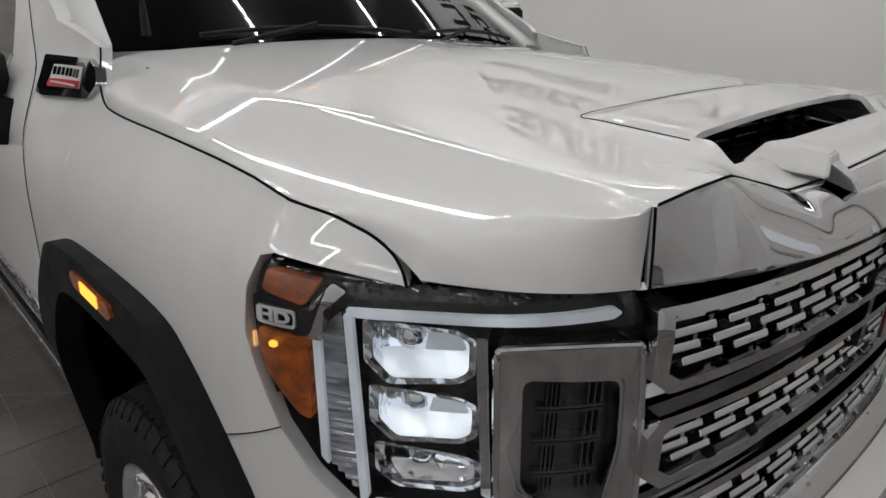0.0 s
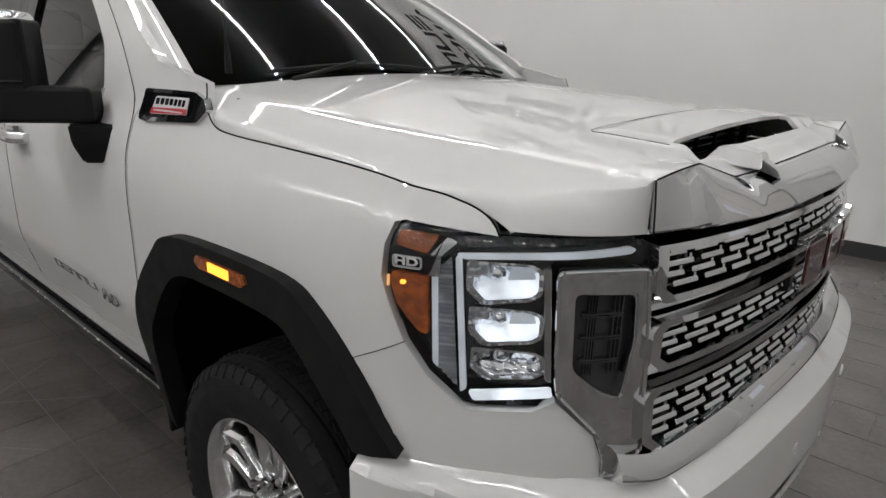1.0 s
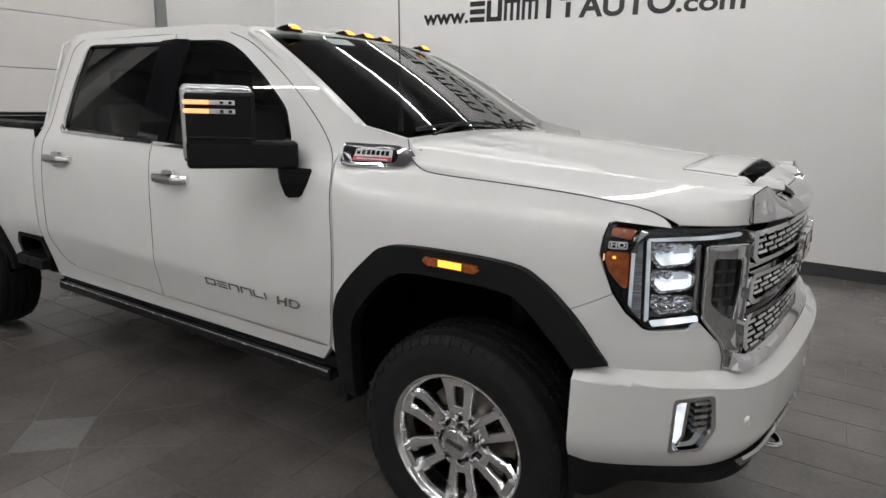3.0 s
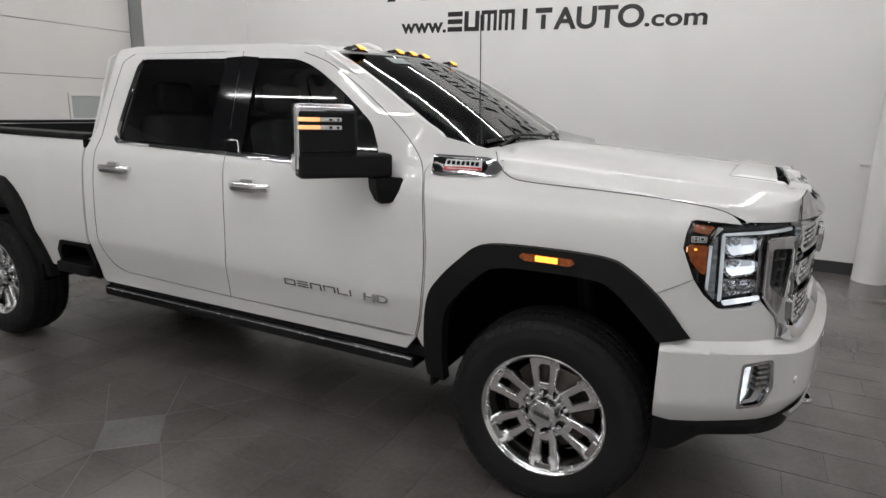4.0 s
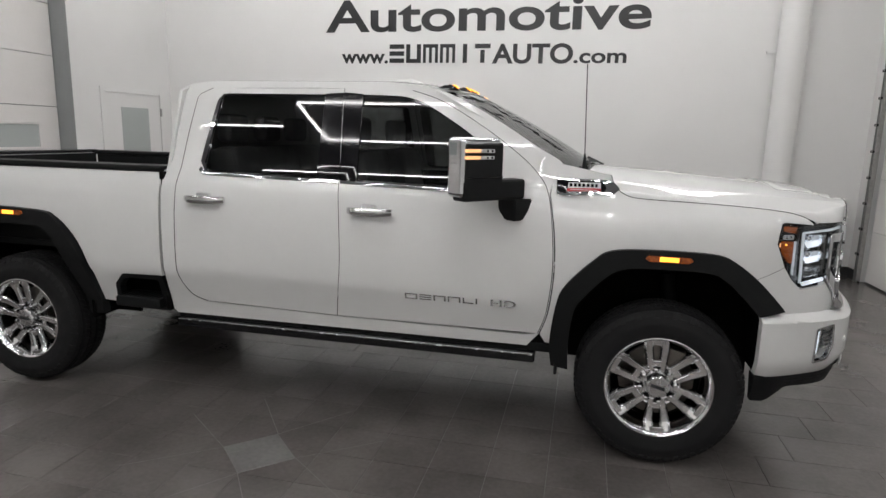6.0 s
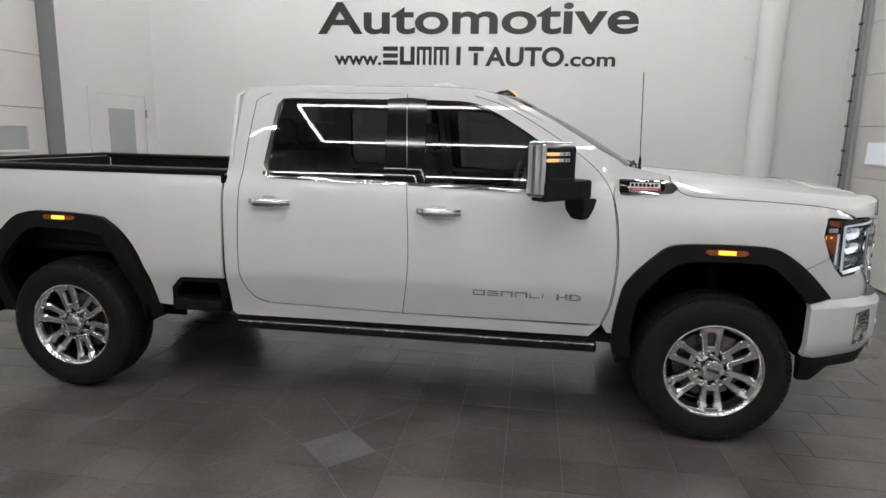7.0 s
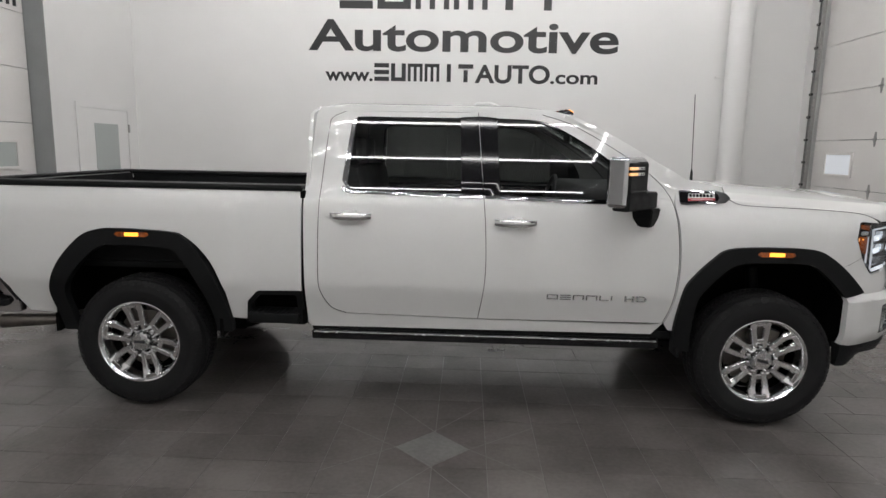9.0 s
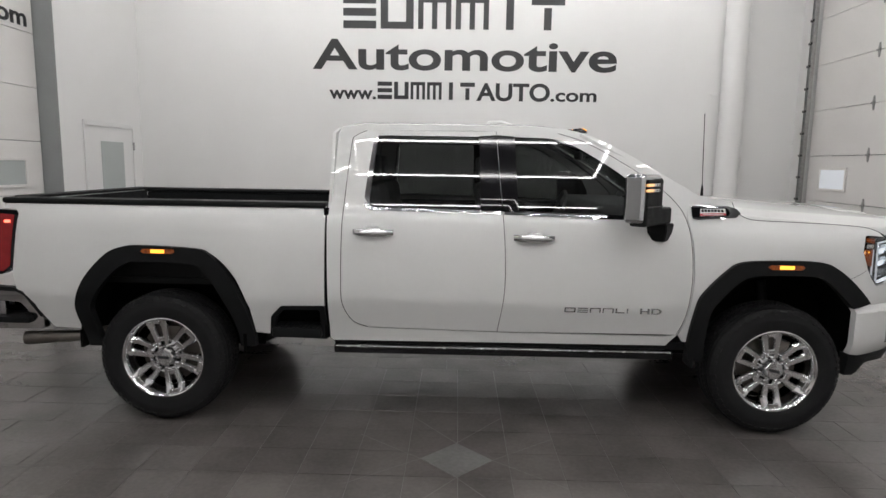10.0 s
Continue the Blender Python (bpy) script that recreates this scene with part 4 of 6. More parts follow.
for ob, side in zip(front_doors, (-1, 1)):
    part("pillar_cover", sheet(rounded([(-1.797, 1.452), (-1.695, 1.450), (-1.722, 1.942), (-1.840, 1.950)], 0.006), flank(side, 0.002), (), 0.1, 0.012, 0.002), GLOSS, ob, "gloss black pillar cover")
    g = part("window", sheet(F_HOLE, pane_map(side, -0.014), (), 0.06, 0, 0), PRIVACY, ob, "dark tinted side window")
    g.visible_shadow = False
    part("window_seal", sheet(F_HOLE, flank(side, -0.003), [[(lerp(-1.38, u, 0.975), lerp(1.68, z, 0.955)) for u, z in F_HOLE]], 0.1, 0.012, 0.001), GLOSS, ob)
    part("belt_moulding", sheet(rounded([(-1.790, 1.436), (-0.905, 1.414), (-0.862, 1.440), (-0.855, 1.50), (-0.868, 1.50), (-0.880, 1.45), (-0.91, 1.430), (-1.790, 1.452)], 0.004, 2), flank(side, 0.006), (), 0.1, 0.012, 0.002), CHROME, ob, "chrome belt moulding")


# bed
part("bed_floor", boxed(-5.02, -2.96, -0.86, 0.86, 0.92, 0.96), DARK, truck)
for side in (-1, 1):
    part("bed_inner_wall", boxed(-5.02, -2.96, side * 0.845 - 0.02, side * 0.845 + 0.02, 0.96, 1.46, bevel=0.01), DARK, truck, "black lined inner wall of the bed")
    part("bed_rail_cap", boxed(-5.075, -2.945, side * 0.885 - 0.075, side * 0.885 + 0.07, 1.455, 1.495, bevel=0.015), DARK, truck, "black plastic rail cap")
part("bed_front_wall", boxed(-2.985, -2.95, -0.86, 0.86, 0.6, 1.47, bevel=0.01), DARK, truck)
tg = part("tailgate", boxed(-5.095, -5.015, -0.80, 0.80, 0.72, 1.478, bevel=0.02), PAINT, truck)
part("tailgate_liner", boxed(-5.0135, -5.006, -0.80, 0.80, 0.96, 1.47), DARK, tg, "black inner face")
part("tailgate_cap", boxed(-5.10, -5.01, -0.81, 0.85, 1.478, 1.50, bevel=0.01), DARK, truck)





# wheels, with the outer face towards -y
def arm(bm, a0, a1, r0, r1, w0, w1, y0, y1, th):
    """A tapered spoke arm from angle a0 at r0 to a1 at r1."""
    ring = []
    for r, a, w, y in ((r0, a0, w0, y0), (lerp(r0, r1, 0.72), lerp(a0, a1, 0.72), lerp(w0, w1, 0.72), y0 - 0.004), (r1, a1, w1, y1)):
        d, n = Vector((math.cos(a), 0, math.sin(a))), Vector((-math.sin(a), 0, math.cos(a)))
        c = d * r
        ring.append([bm.verts.new(c + n * k * w + Vector((0, y + dy, 0))) for k, dy in ((-1, th), (-1, 0.012), (-0.55, 0.0), (0.55, 0.0), (1, 0.012), (1, th))])
    for p, q in zip(ring, ring[1:]):
        for i in range(6):
            bm.faces.new((p[i], p[(i + 1) % 6], q[(i + 1) % 6], q[i]))
    bm.faces.new(ring[0][::-1])
    bm.faces.new(ring[-1])


def make_wheel():
    w = new("wheel")
    w.parent = truck
    prof = [(0.270, -0.128), (0.285, -0.136), (0.300, -0.138), (0.304, -0.1405), (0.335, -0.1445), (0.350, -0.1465), (0.355, -0.144), (0.385, -0.141), (0.402, -0.134), (0.414, -0.122), (0.421, -0.108)]
    prof += [(0.424, -0.085), (0.416, -0.084), (0.416, -0.076), (0.427, -0.075), (0.428, -0.032), (0.418, -0.031), (0.418, -0.023), (0.429, -0.022)]
    prof += [(r, -o) for r, o in prof[::-1]]
    part("tyre", lathe(prof, 112), RUBBER, w, "black all-terrain tyre")
    bm = bmesh.new()
    for k in range(84):
        a = 2 * math.pi * k / 84
        m = Matrix.Rotation(-a, 4, "Y")
        for j, (y0, y1, tw) in enumerate(((-0.124, -0.088, 0.15), (-0.072, -0.036, -0.25), (-0.018, 0.018, 0.2), (0.036, 0.072, -0.25), (0.088, 0.124, 0.15))):
            off = 0.5 * (j % 2)
            mm = Matrix.Rotation(-(a + off * 2 * math.pi / 84), 4, "Y") @ Matrix.Translation((0.428 if j in (1, 2, 3) else 0.419, 0, 0)) @ Matrix.Rotation(tw, 4, "X")
            c = [(0.0, y0, -0.0125), (0.0, y1, -0.0125), (0.0, y1, 0.0125), (0.0, y0, 0.0125)]
            h = 0.0058
            if j in (0, 4):
                lo, hi = (-0.006, h) if j == 0 else (h, -0.006)
            else:
                lo = hi = h
            v = [bm.verts.new(mm @ Vector(p)) for p in c] + [bm.verts.new(mm @ Vector((lo if i in (0, 3) else hi, p[1], p[2] * 0.9))) for i, p in enumerate(c)]
            for f in ((4, 5, 6, 7), (0, 1, 5, 4), (1, 2, 6, 5), (2, 3, 7, 6), (3, 0, 4, 7)):
                bm.faces.new([v[i] for i in f])
    # flat lugs where the tread runs over the shoulder
    for k in range(56):
        a = 2 * math.pi * k / 56
        for sg in (-1, 1):
            mm = Matrix.Rotation(-a, 4, "Y") @ Matrix.Translation((0.402, sg * 0.1325, 0)) @ Matrix.Rotation(-sg * 0.62, 4, "Z")
            box(bm, -0.014 - 0.006 * (k % 2), 0.016, -0.003, 0.003, -0.0115, 0.0115, m=mm)
    tagged(part("tread", bm, RUBBER, w, "chunky tread blocks"), kind="stuff")
    rim = lathe([(0.250, 0.12), (0.262, 0.122), (0.268, 0.110), (0.245, 0.09), (0.235, 0.0), (0.238, -0.08), (0.252, -0.112), (0.258, -0.126), (0.268, -0.135), (0.274, -0.134), (0.2745, -0.118), (0.27, -0.11)], 96)
    part("rim", rim, POLISH, w, "polished alloy rim")
    bm = lathe([(0.0, -0.075), (0.105, -0.075), (0.118, -0.080), (0.122, -0.062), (0.118, -0.04), (0.0, -0.04)], 48)
    part("hub_plate", bm, POLISH, w)
    sp = bmesh.new()
    arm(sp, 0.33, 0.155, 0.085, 0.256, 0.019, 0.0285, -0.088, -0.117, 0.045)
    arm(sp, -0.33, -0.155, 0.085, 0.256, 0.019, 0.0285, -0.088, -0.117, 0.045)
    box(sp, 0.228, 0.262, -0.116, -0.078, -0.038, 0.038, bevel=0.004)
    box(sp, 0.10, 0.135, -0.088, -0.05, -0.032, 0.032, bevel=0.006)
    me = finish(sp, "spoke", POLISH)
    for k in range(6):
        o = new("spoke", me)
        o.parent = w
        o.matrix_local = Matrix.Rotation(2 * math.pi * (k + 0.2) / 6, 4, "Y")
    inner = lathe([(0.0, 0.03), (0.19, 0.03), (0.195, 0.02), (0.195, -0.005), (0.0, -0.005)], 48)
    part("brake_disc", inner, STEEL, w, "dark steel brake disc")
    part("wheel_back", lathe([(0.0, 0.06), (0.24, 0.06), (0.24, 0.055), (0.0, 0.055)], 40), MATT, w)
    part("brake_caliper", boxed(-0.10, 0.10, -0.04, 0.04, 0.10, 0.20, bevel=0.012), STEEL, w)
    cap = lathe([(0.0, -0.126), (0.055, -0.124), (0.062, -0.118), (0.068, -0.085), (0.070, -0.07), (0.0, -0.07)], 8)
    part("hub_cap", cap, SATIN, w, "faceted grey hub cap", 20)
    part("cap_mark", boxed(-0.036, 0.036, -0.1285, -0.124, -0.009, 0.009, bevel=0.002), GREYTRIM, w)
    nut = bmesh.new()
    tube(nut, [(0, -0.118, 0), (0, -0.116, 0), (0, -0.07, 0)], [0.006, 0.0105, 0.0125], 6)
    me = finish(nut, "lug_nut", CHROME)
    seat = finish(lathe([(0.0125, -0.084), (0.017, -0.086), (0.020, -0.084), (0.020, -0.07)], 14), "nut_seat", GLOSS)
    for k in range(8):
        for mesh, nm in ((me, "lug_nut"), (seat, "nut_seat")):
            o = new(nm, mesh)
            o.parent = w
            a = 2 * math.pi * (k + 0.5) / 8
            o.matrix_local = Matrix.Translation((0.0885 * math.cos(a), 0, 0.0885 * math.sin(a)))
    return w


AXLE_F, AXLE_R, WZ = 0.0, -4.036, 0.444
wheel = make_wheel()
wheel.matrix_local = pose(AXLE_F, -0.868, WZ, 0, 14, 0)
copy_thing(wheel, pose(AXLE_R, -0.868, WZ, 0, 4, 0))
copy_thing(wheel, pose(AXLE_F, 0.868, WZ, 0, 24, 180))
copy_thing(wheel, pose(AXLE_R, 0.868, WZ, 0, 40, 180))


# wheel wells, axles, frame and the floor pan
def well(x, r, z0, back):
    for side in (-1, 1):
        bm = grid(lambda s, t: (x + r * math.cos(math.pi * (1 - s)) * 1.0, side * lerp(0.985, 0.55, t), z0 + (r * 1.03) * math.sin(math.pi * s) ** 0.8), 20, 3)
        part("wheel_well", solid(bm, 0.01), MATT, truck)
        part("well_back", boxed(x - r, x + r, side * 0.55 - 0.01, side * 0.55 + 0.01, 0.42, z0 + r, bevel=0), MATT, truck)
        for sg in (-1, 1):
            part("well_skirt", boxed(x + sg * r - 0.01, x + sg * r + 0.01, min(side * 0.55, side * 0.985), max(side * 0.55, side * 0.985), 0.5, z0 + 0.02), MATT, truck)


well(0.0, 0.52, 0.60, 0)
well(-4.036, 0.55, 0.60, 0)
for x in (AXLE_F, AXLE_R):
    bm = bmesh.new()
    tube(bm, [(x, -0.80, WZ - 0.02), (x, 0.80, WZ - 0.02)], 0.055, 12)
    box(bm, x - 0.16, x + 0.16, -0.16, 0.16, WZ - 0.17, WZ + 0.15, bevel=0.05)
    part("axle", bm, DARK, truck, "black axle with differential")
for side in (-1, 1):
    part("frame_rail", boxed(-5.0, 0.75, side * 0.45 - 0.04, side * 0.45 + 0.04, 0.50, 0.66, bevel=0.01), DARK, truck)
    bm = bmesh.new()
    tube(bm, [(0.12, side * 0.62, 0.42), (0.05, side * 0.60, 0.98)], 0.038, 12)
    part("shock_absorber", bm, DARK, truck)
    part("mud_flap", boxed(-0.545, -0.525, side * 0.915 - 0.075, side * 0.915 + 0.075, 0.45, 0.66, bevel=0.008), DARK, truck, "black rubber mud flap")
part("floor_pan", boxed(-2.9, -0.55, -0.92, 0.92, 0.55, 0.60), DARK, truck)
part("engine_bay", boxed(-0.50, 0.60, -0.52, 0.52, 0.62, 1.30), MATT, truck)
part("fuel_tank", boxed(-2.75, -1.6, 0.10, 0.40, 0.42, 0.55, bevel=0.04), DARK, truck)



# ---- front end ----
def rect(u0, u1, z0, z1, r=0.0):
    return rounded([(u0, z0), (u1, z0), (u1, z1), (u0, z1)], r) if r else [(u0, z0), (u1, z0), (u1, z1), (u0, z1)]


LAMP = [(0.502, 1.332), (0.524, 1.342), (0.680, 1.333), (0.941, 1.337), (0.947, 1.287), (0.784, 1.285), (0.777, 1.272), (0.794, 1.069), (0.812, 1.032), (0.672, 1.019), (0.640, 1.022), (0.578, 1.075), (0.534, 1.134), (0.502, 1.207), (0.487, 1.245), (0.492, 1.300)]
lamps = both("headlight", rounded(LAMP, 0.012, 3), GLOSS, label="tall LED headlight with amber corner and clear lens", out=lambda u, z: -0.05 if 0.52 < u < 0.93 and 1.04 < z < 1.325 else -0.012, step=0.025, thick=0.02, bevel=0)


def lamp_part(name, outline, material, label="", out=-0.02, thick=0.012, bevel=0.002, step=0.03, holes=()):
    return both(name, outline, material, lamps, label, out, holes, step, thick, bevel)


lens = lamp_part("clear_lens", rounded(LAMP, 0.014, 3), CLEAR, "clear plastic lens", out=0.001, thick=0.0, step=0.03)
for o in lens:
    o.visible_shadow = False
lamp_part("corner_lens", rounded([(0.511, 1.304), (0.570, 1.294), (0.588, 1.324), (0.516, 1.328)], 0.006, 3), AMBER, "dim amber lens", out=-0.006)
lamp_part("turn_lens", rounded([(0.502, 1.256), (0.571, 1.254), (0.574, 1.146), (0.556, 1.150), (0.514, 1.196), (0.499, 1.235)], 0.008, 3), AMBER, "amber turn lens", out=-0.006)
lamp_part("turn_bulb", rect(0.522, 0.532, 1.236, 1.243, 0.003), AMBER_ON, "lit amber bulb", out=-0.002, thick=0.004, bevel=0, step=0.01)
lamp_part("corner_bulb", rect(0.4945, 0.4985, 1.228, 1.248, 0.0015), AMBER_SOFT, "", out=-0.002, thick=0.004, bevel=0, step=0.01)
lamp_part("badge_frame", rounded([(0.500, 1.262), (0.575, 1.258), (0.597, 1.318), (0.582, 1.290), (0.498, 1.298)], 0.006, 3), GLOSS, out=-0.003, thick=0.008, step=0.02)
lamp_part("badge_rim", rect(0.507, 0.562, 1.266, 1.288, 0.006), PLATE, out=0.0, thick=0.004, holes=[rect(0.510, 0.559, 1.269, 1.285, 0.004)], step=0.02, bevel=0)
lamp_part("bezel", rounded([(0.572, 1.255), (0.592, 1.255), (0.594, 1.292), (0.622, 1.318), (0.604, 1.325), (0.576, 1.294)], 0.004, 3), CHROME, "chrome bezel", out=-0.005, thick=0.01, step=0.02)
for side, par in zip((-1, 1), lamps):
    f = flank(side, 0.001)
    a, b = Vector(f(0.512, 1.272)), Vector(f(0.556, 1.272))
    if side > 0:
        a, b = b, a
    ux = (b - a).normalized()
    n = ux.cross(Vector((0, 0, 1)))
    m = Matrix((ux, Vector((0, 0, 1)), n)).transposed().to_4x4()
    ob = words("HD", 0.020, Matrix.Translation((a + b) / 2) @ m, PLATE, "badge_letters", 0.0006, 0.001, wide=1.5)
    ob.parent = par
# light pipes, before a bright pocket
lamp_part("reflector_pocket", rounded([(0.632, 1.282), (0.775, 1.284), (0.788, 1.078), (0.655, 1.052)], 0.006, 3), GLOSS, "black pocket", out=-0.048, thick=0.0, step=0.02)
lamp_part("light_pipe", rounded([(0.619, 1.294), (0.629, 1.296), (0.645, 1.052), (0.634, 1.044)], 0.004, 3), DRL, "white light pipe", out=-0.004, thick=0.008)
lamp_part("light_pipe", rounded([(0.620, 1.299), (0.915, 1.320), (0.924, 1.315), (0.914, 1.309), (0.633, 1.291)], 0.004, 3), DRL, "white light pipe", out=-0.004, thick=0.008)
lamp_part("light_pipe", rounded([(0.648, 1.047), (0.792, 1.068), (0.796, 1.051), (0.658, 1.030)], 0.005, 3), LED, "lit white light pipe", out=-0.004, thick=0.008)
lamp_part("fluted_strip", rounded([(0.583, 1.262), (0.610, 1.290), (0.626, 1.045), (0.585, 1.085)], 0.004, 3), FLUTE, "fluted clear side strip", out=lambda u, z: -0.02 + 0.003 * math.sin(z * 700), thick=0.0, step=0.004)
lamp_part("fluted_edge", rounded([(0.578, 1.255), (0.588, 1.262), (0.592, 1.085), (0.582, 1.095)], 0.003, 3), DRL, "", out=-0.008, thick=0.006, step=0.02, bevel=0)
lamp_part("top_louvre", rounded([(0.60, 1.322), (0.68, 1.330), (0.925, 1.334), (0.915, 1.331), (0.63, 1.308)], 0.002, 2), GREYTRIM, out=lambda u, z: -0.015 + 0.003 * math.sin(u * 420 + z * 300), thick=0.0, step=0.006)
lamp_part("divider", rounded([(0.765, 1.283), (0.778, 1.283), (0.792, 1.075), (0.780, 1.08)], 0.003, 3), CHROME, "", out=-0.012, thick=0.02)
# three stacked reflector cells, each lit
for z0, z1, du, lit in ((1.206, 1.286, 0.0, 1), (1.130, 1.204, 0.006, 1), (1.066, 1.128, 0.012, 0)):
    u0, u1 = 0.637 + du, 0.766 + du
    h = z1 - z0
    shell = rounded([(u0, z0 + 0.35 * h), (u0 + 0.028, z0 + 0.02 * h), (u1 - 0.02, z0 + 0.18 * h), (u1, z0 + 0.35 * h), (u1, z1 - 0.12 * h), (u1 - 0.02, z1), (u0, z1)], 0.006, 3)
    lamp_part("reflector_shell", shell, REFLECTOR, "", out=-0.046, thick=0.004, step=0.02, bevel=0)
    lamp_part("reflector_rim", shell, REFLECTOR, "chrome reflector rim", out=-0.016, thick=0.03, step=0.02, holes=[rounded([(u0 + 0.012, z0 + 0.42 * h), (u0 + 0.034, z0 + 0.14 * h), (u1 - 0.022, z0 + 0.27 * h), (u1 - 0.008, z0 + 0.40 * h), (u1 - 0.008, z1 - 0.16 * h), (u1 - 0.024, z1 - 0.06 * h), (u0 + 0.012, z1 - 0.06 * h)], 0.006, 3)])
    lamp_part("reflector_bowl", rounded([(u0 + 0.030, z0 + 0.12 * h), (u1 - 0.022, z0 + 0.25 * h), (u1 - 0.006, z0 + 0.42 * h), (u1 - 0.006, z0 + 0.72 * h), (u0 + 0.066, z0 + 0.56 * h), (u0 + 0.014, z0 + 0.46 * h)], 0.004, 3), LED if lit else REFLECTOR, "lit reflector bowl" if lit else "", out=lambda u, z, a=z0, b=h: -0.018 - 0.03 * (z - a) / b, thick=0.003, step=0.015, bevel=0)
    lamp_part("reflector_bowl", rounded([(u0 + 0.068, z0 + 0.56 * h), (u1 - 0.012, z0 + 0.64 * h), (u1 - 0.02, z1 - 0.10 * h), (u0 + 0.075, z1 - 0.10 * h)], 0.005, 3), DRL if lit else REFLECTOR, "", out=lambda u, z, a=z0, b=h: -0.040 + 0.02 * (z - a) / b, thick=0.003, step=0.015, bevel=0)
    for side, par in zip((-1, 1), lamps):
        f = flank(side, -0.036)
        c = Vector(f(u0 + 0.052, z0 + 0.72 * h))
        n = (Vector(flank(side, 0.0)(u0 + 0.052, z0 + 0.72 * h)) - c).normalized()
        bm = lathe([(0.0, 0.014), (0.012, 0.011), (0.019, 0.002), (0.021, -0.006), (0.0, -0.006)], 20)
        bmesh.ops.transform(bm, matrix=Matrix.Translation(c) @ n.to_track_quat("Y", "Z").to_matrix().to_4x4(), verts=bm.verts[:])
        part("projector", bm, REFLECTOR, par, "round projector lens")

# chrome surround with a dark lens insert
CS = [(0.789, 1.283), (0.944, 1.284), (0.960, 1.152), (0.967, 0.924), (0.893, 0.893), (0.892, 0.935), (0.876, 0.982), (0.803, 1.060), (0.797, 1.10)]
INS = [(0.813, 1.252), (0.928, 1.246), (0.935, 1.157), (0.918, 1.043), (0.868, 1.066), (0.819, 1.106)]
surround = both("lamp_surround", rounded(CS, 0.012, 3), CHROME, label="chrome surround between headlight and grille", out=0.006, holes=[rounded(INS, 0.014, 4)], step=0.018, thick=0.03, bevel=0.0015)
both("dark_insert", rounded(INS, 0.016, 4), GREYTRIM, surround, "smoked grey lens insert", out=-0.02, step=0.03, thick=0.004)
both("insert_rim", rounded(INS, 0.016, 4), CHROME, surround, "", out=0.004, step=0.03, thick=0.02, holes=[rounded([(lerp(0.875, u, 0.92), lerp(1.15, z, 0.95)) for u, z in INS], 0.014, 4)], bevel=0.001)
for side, par in zip((-1, 1), surround):
    bm = bmesh.new()
    loop = rounded(CS, 0.012, 3)
    tube(bm, [flank(side, 0.006)(u, z) for u, z in loop + loop[:1]], 0.0042, 8, cap=False)
    part("surround_rim", bm, CHROME, par, "bright raised rim")
for z in (1.205, 1.200, 1.163, 1.158, 1.12, 1.115):
    both("insert_rib", rect(0.836, 0.916, z - 0.0015, z + 0.0015), GREYTRIM, surround, "", out=-0.008, step=0.03, thick=0.012, bevel=0)
for u in (0.848, 0.853, 0.858, 0.863, 0.896, 0.904, 0.912):
    both("insert_rib", rect(u - 0.001, u + 0.001, 1.09, 1.235), GREYTRIM, surround, "", out=-0.010, step=0.05, thick=0.010, bevel=0)


# grille: three banks of chrome mesh in frames
U_L = 2 * U_MID


def across(name, outline, material, parent, label="", out=0.0, thick=0.02, bevel=0.002, step=0.04, holes=()):
    return part(name, sheet(outline, flank(-1, out), holes, step, thick, bevel), material, parent, label)


grille = across("grille", [(0.955, 0.86), (U_L - 0.955, 0.86), (U_L - 0.955, 1.342), (0.955, 1.342)], GLOSS, truck, "black grille with three banks of chrome mesh", out=-0.055, thick=0.01, step=0.06)


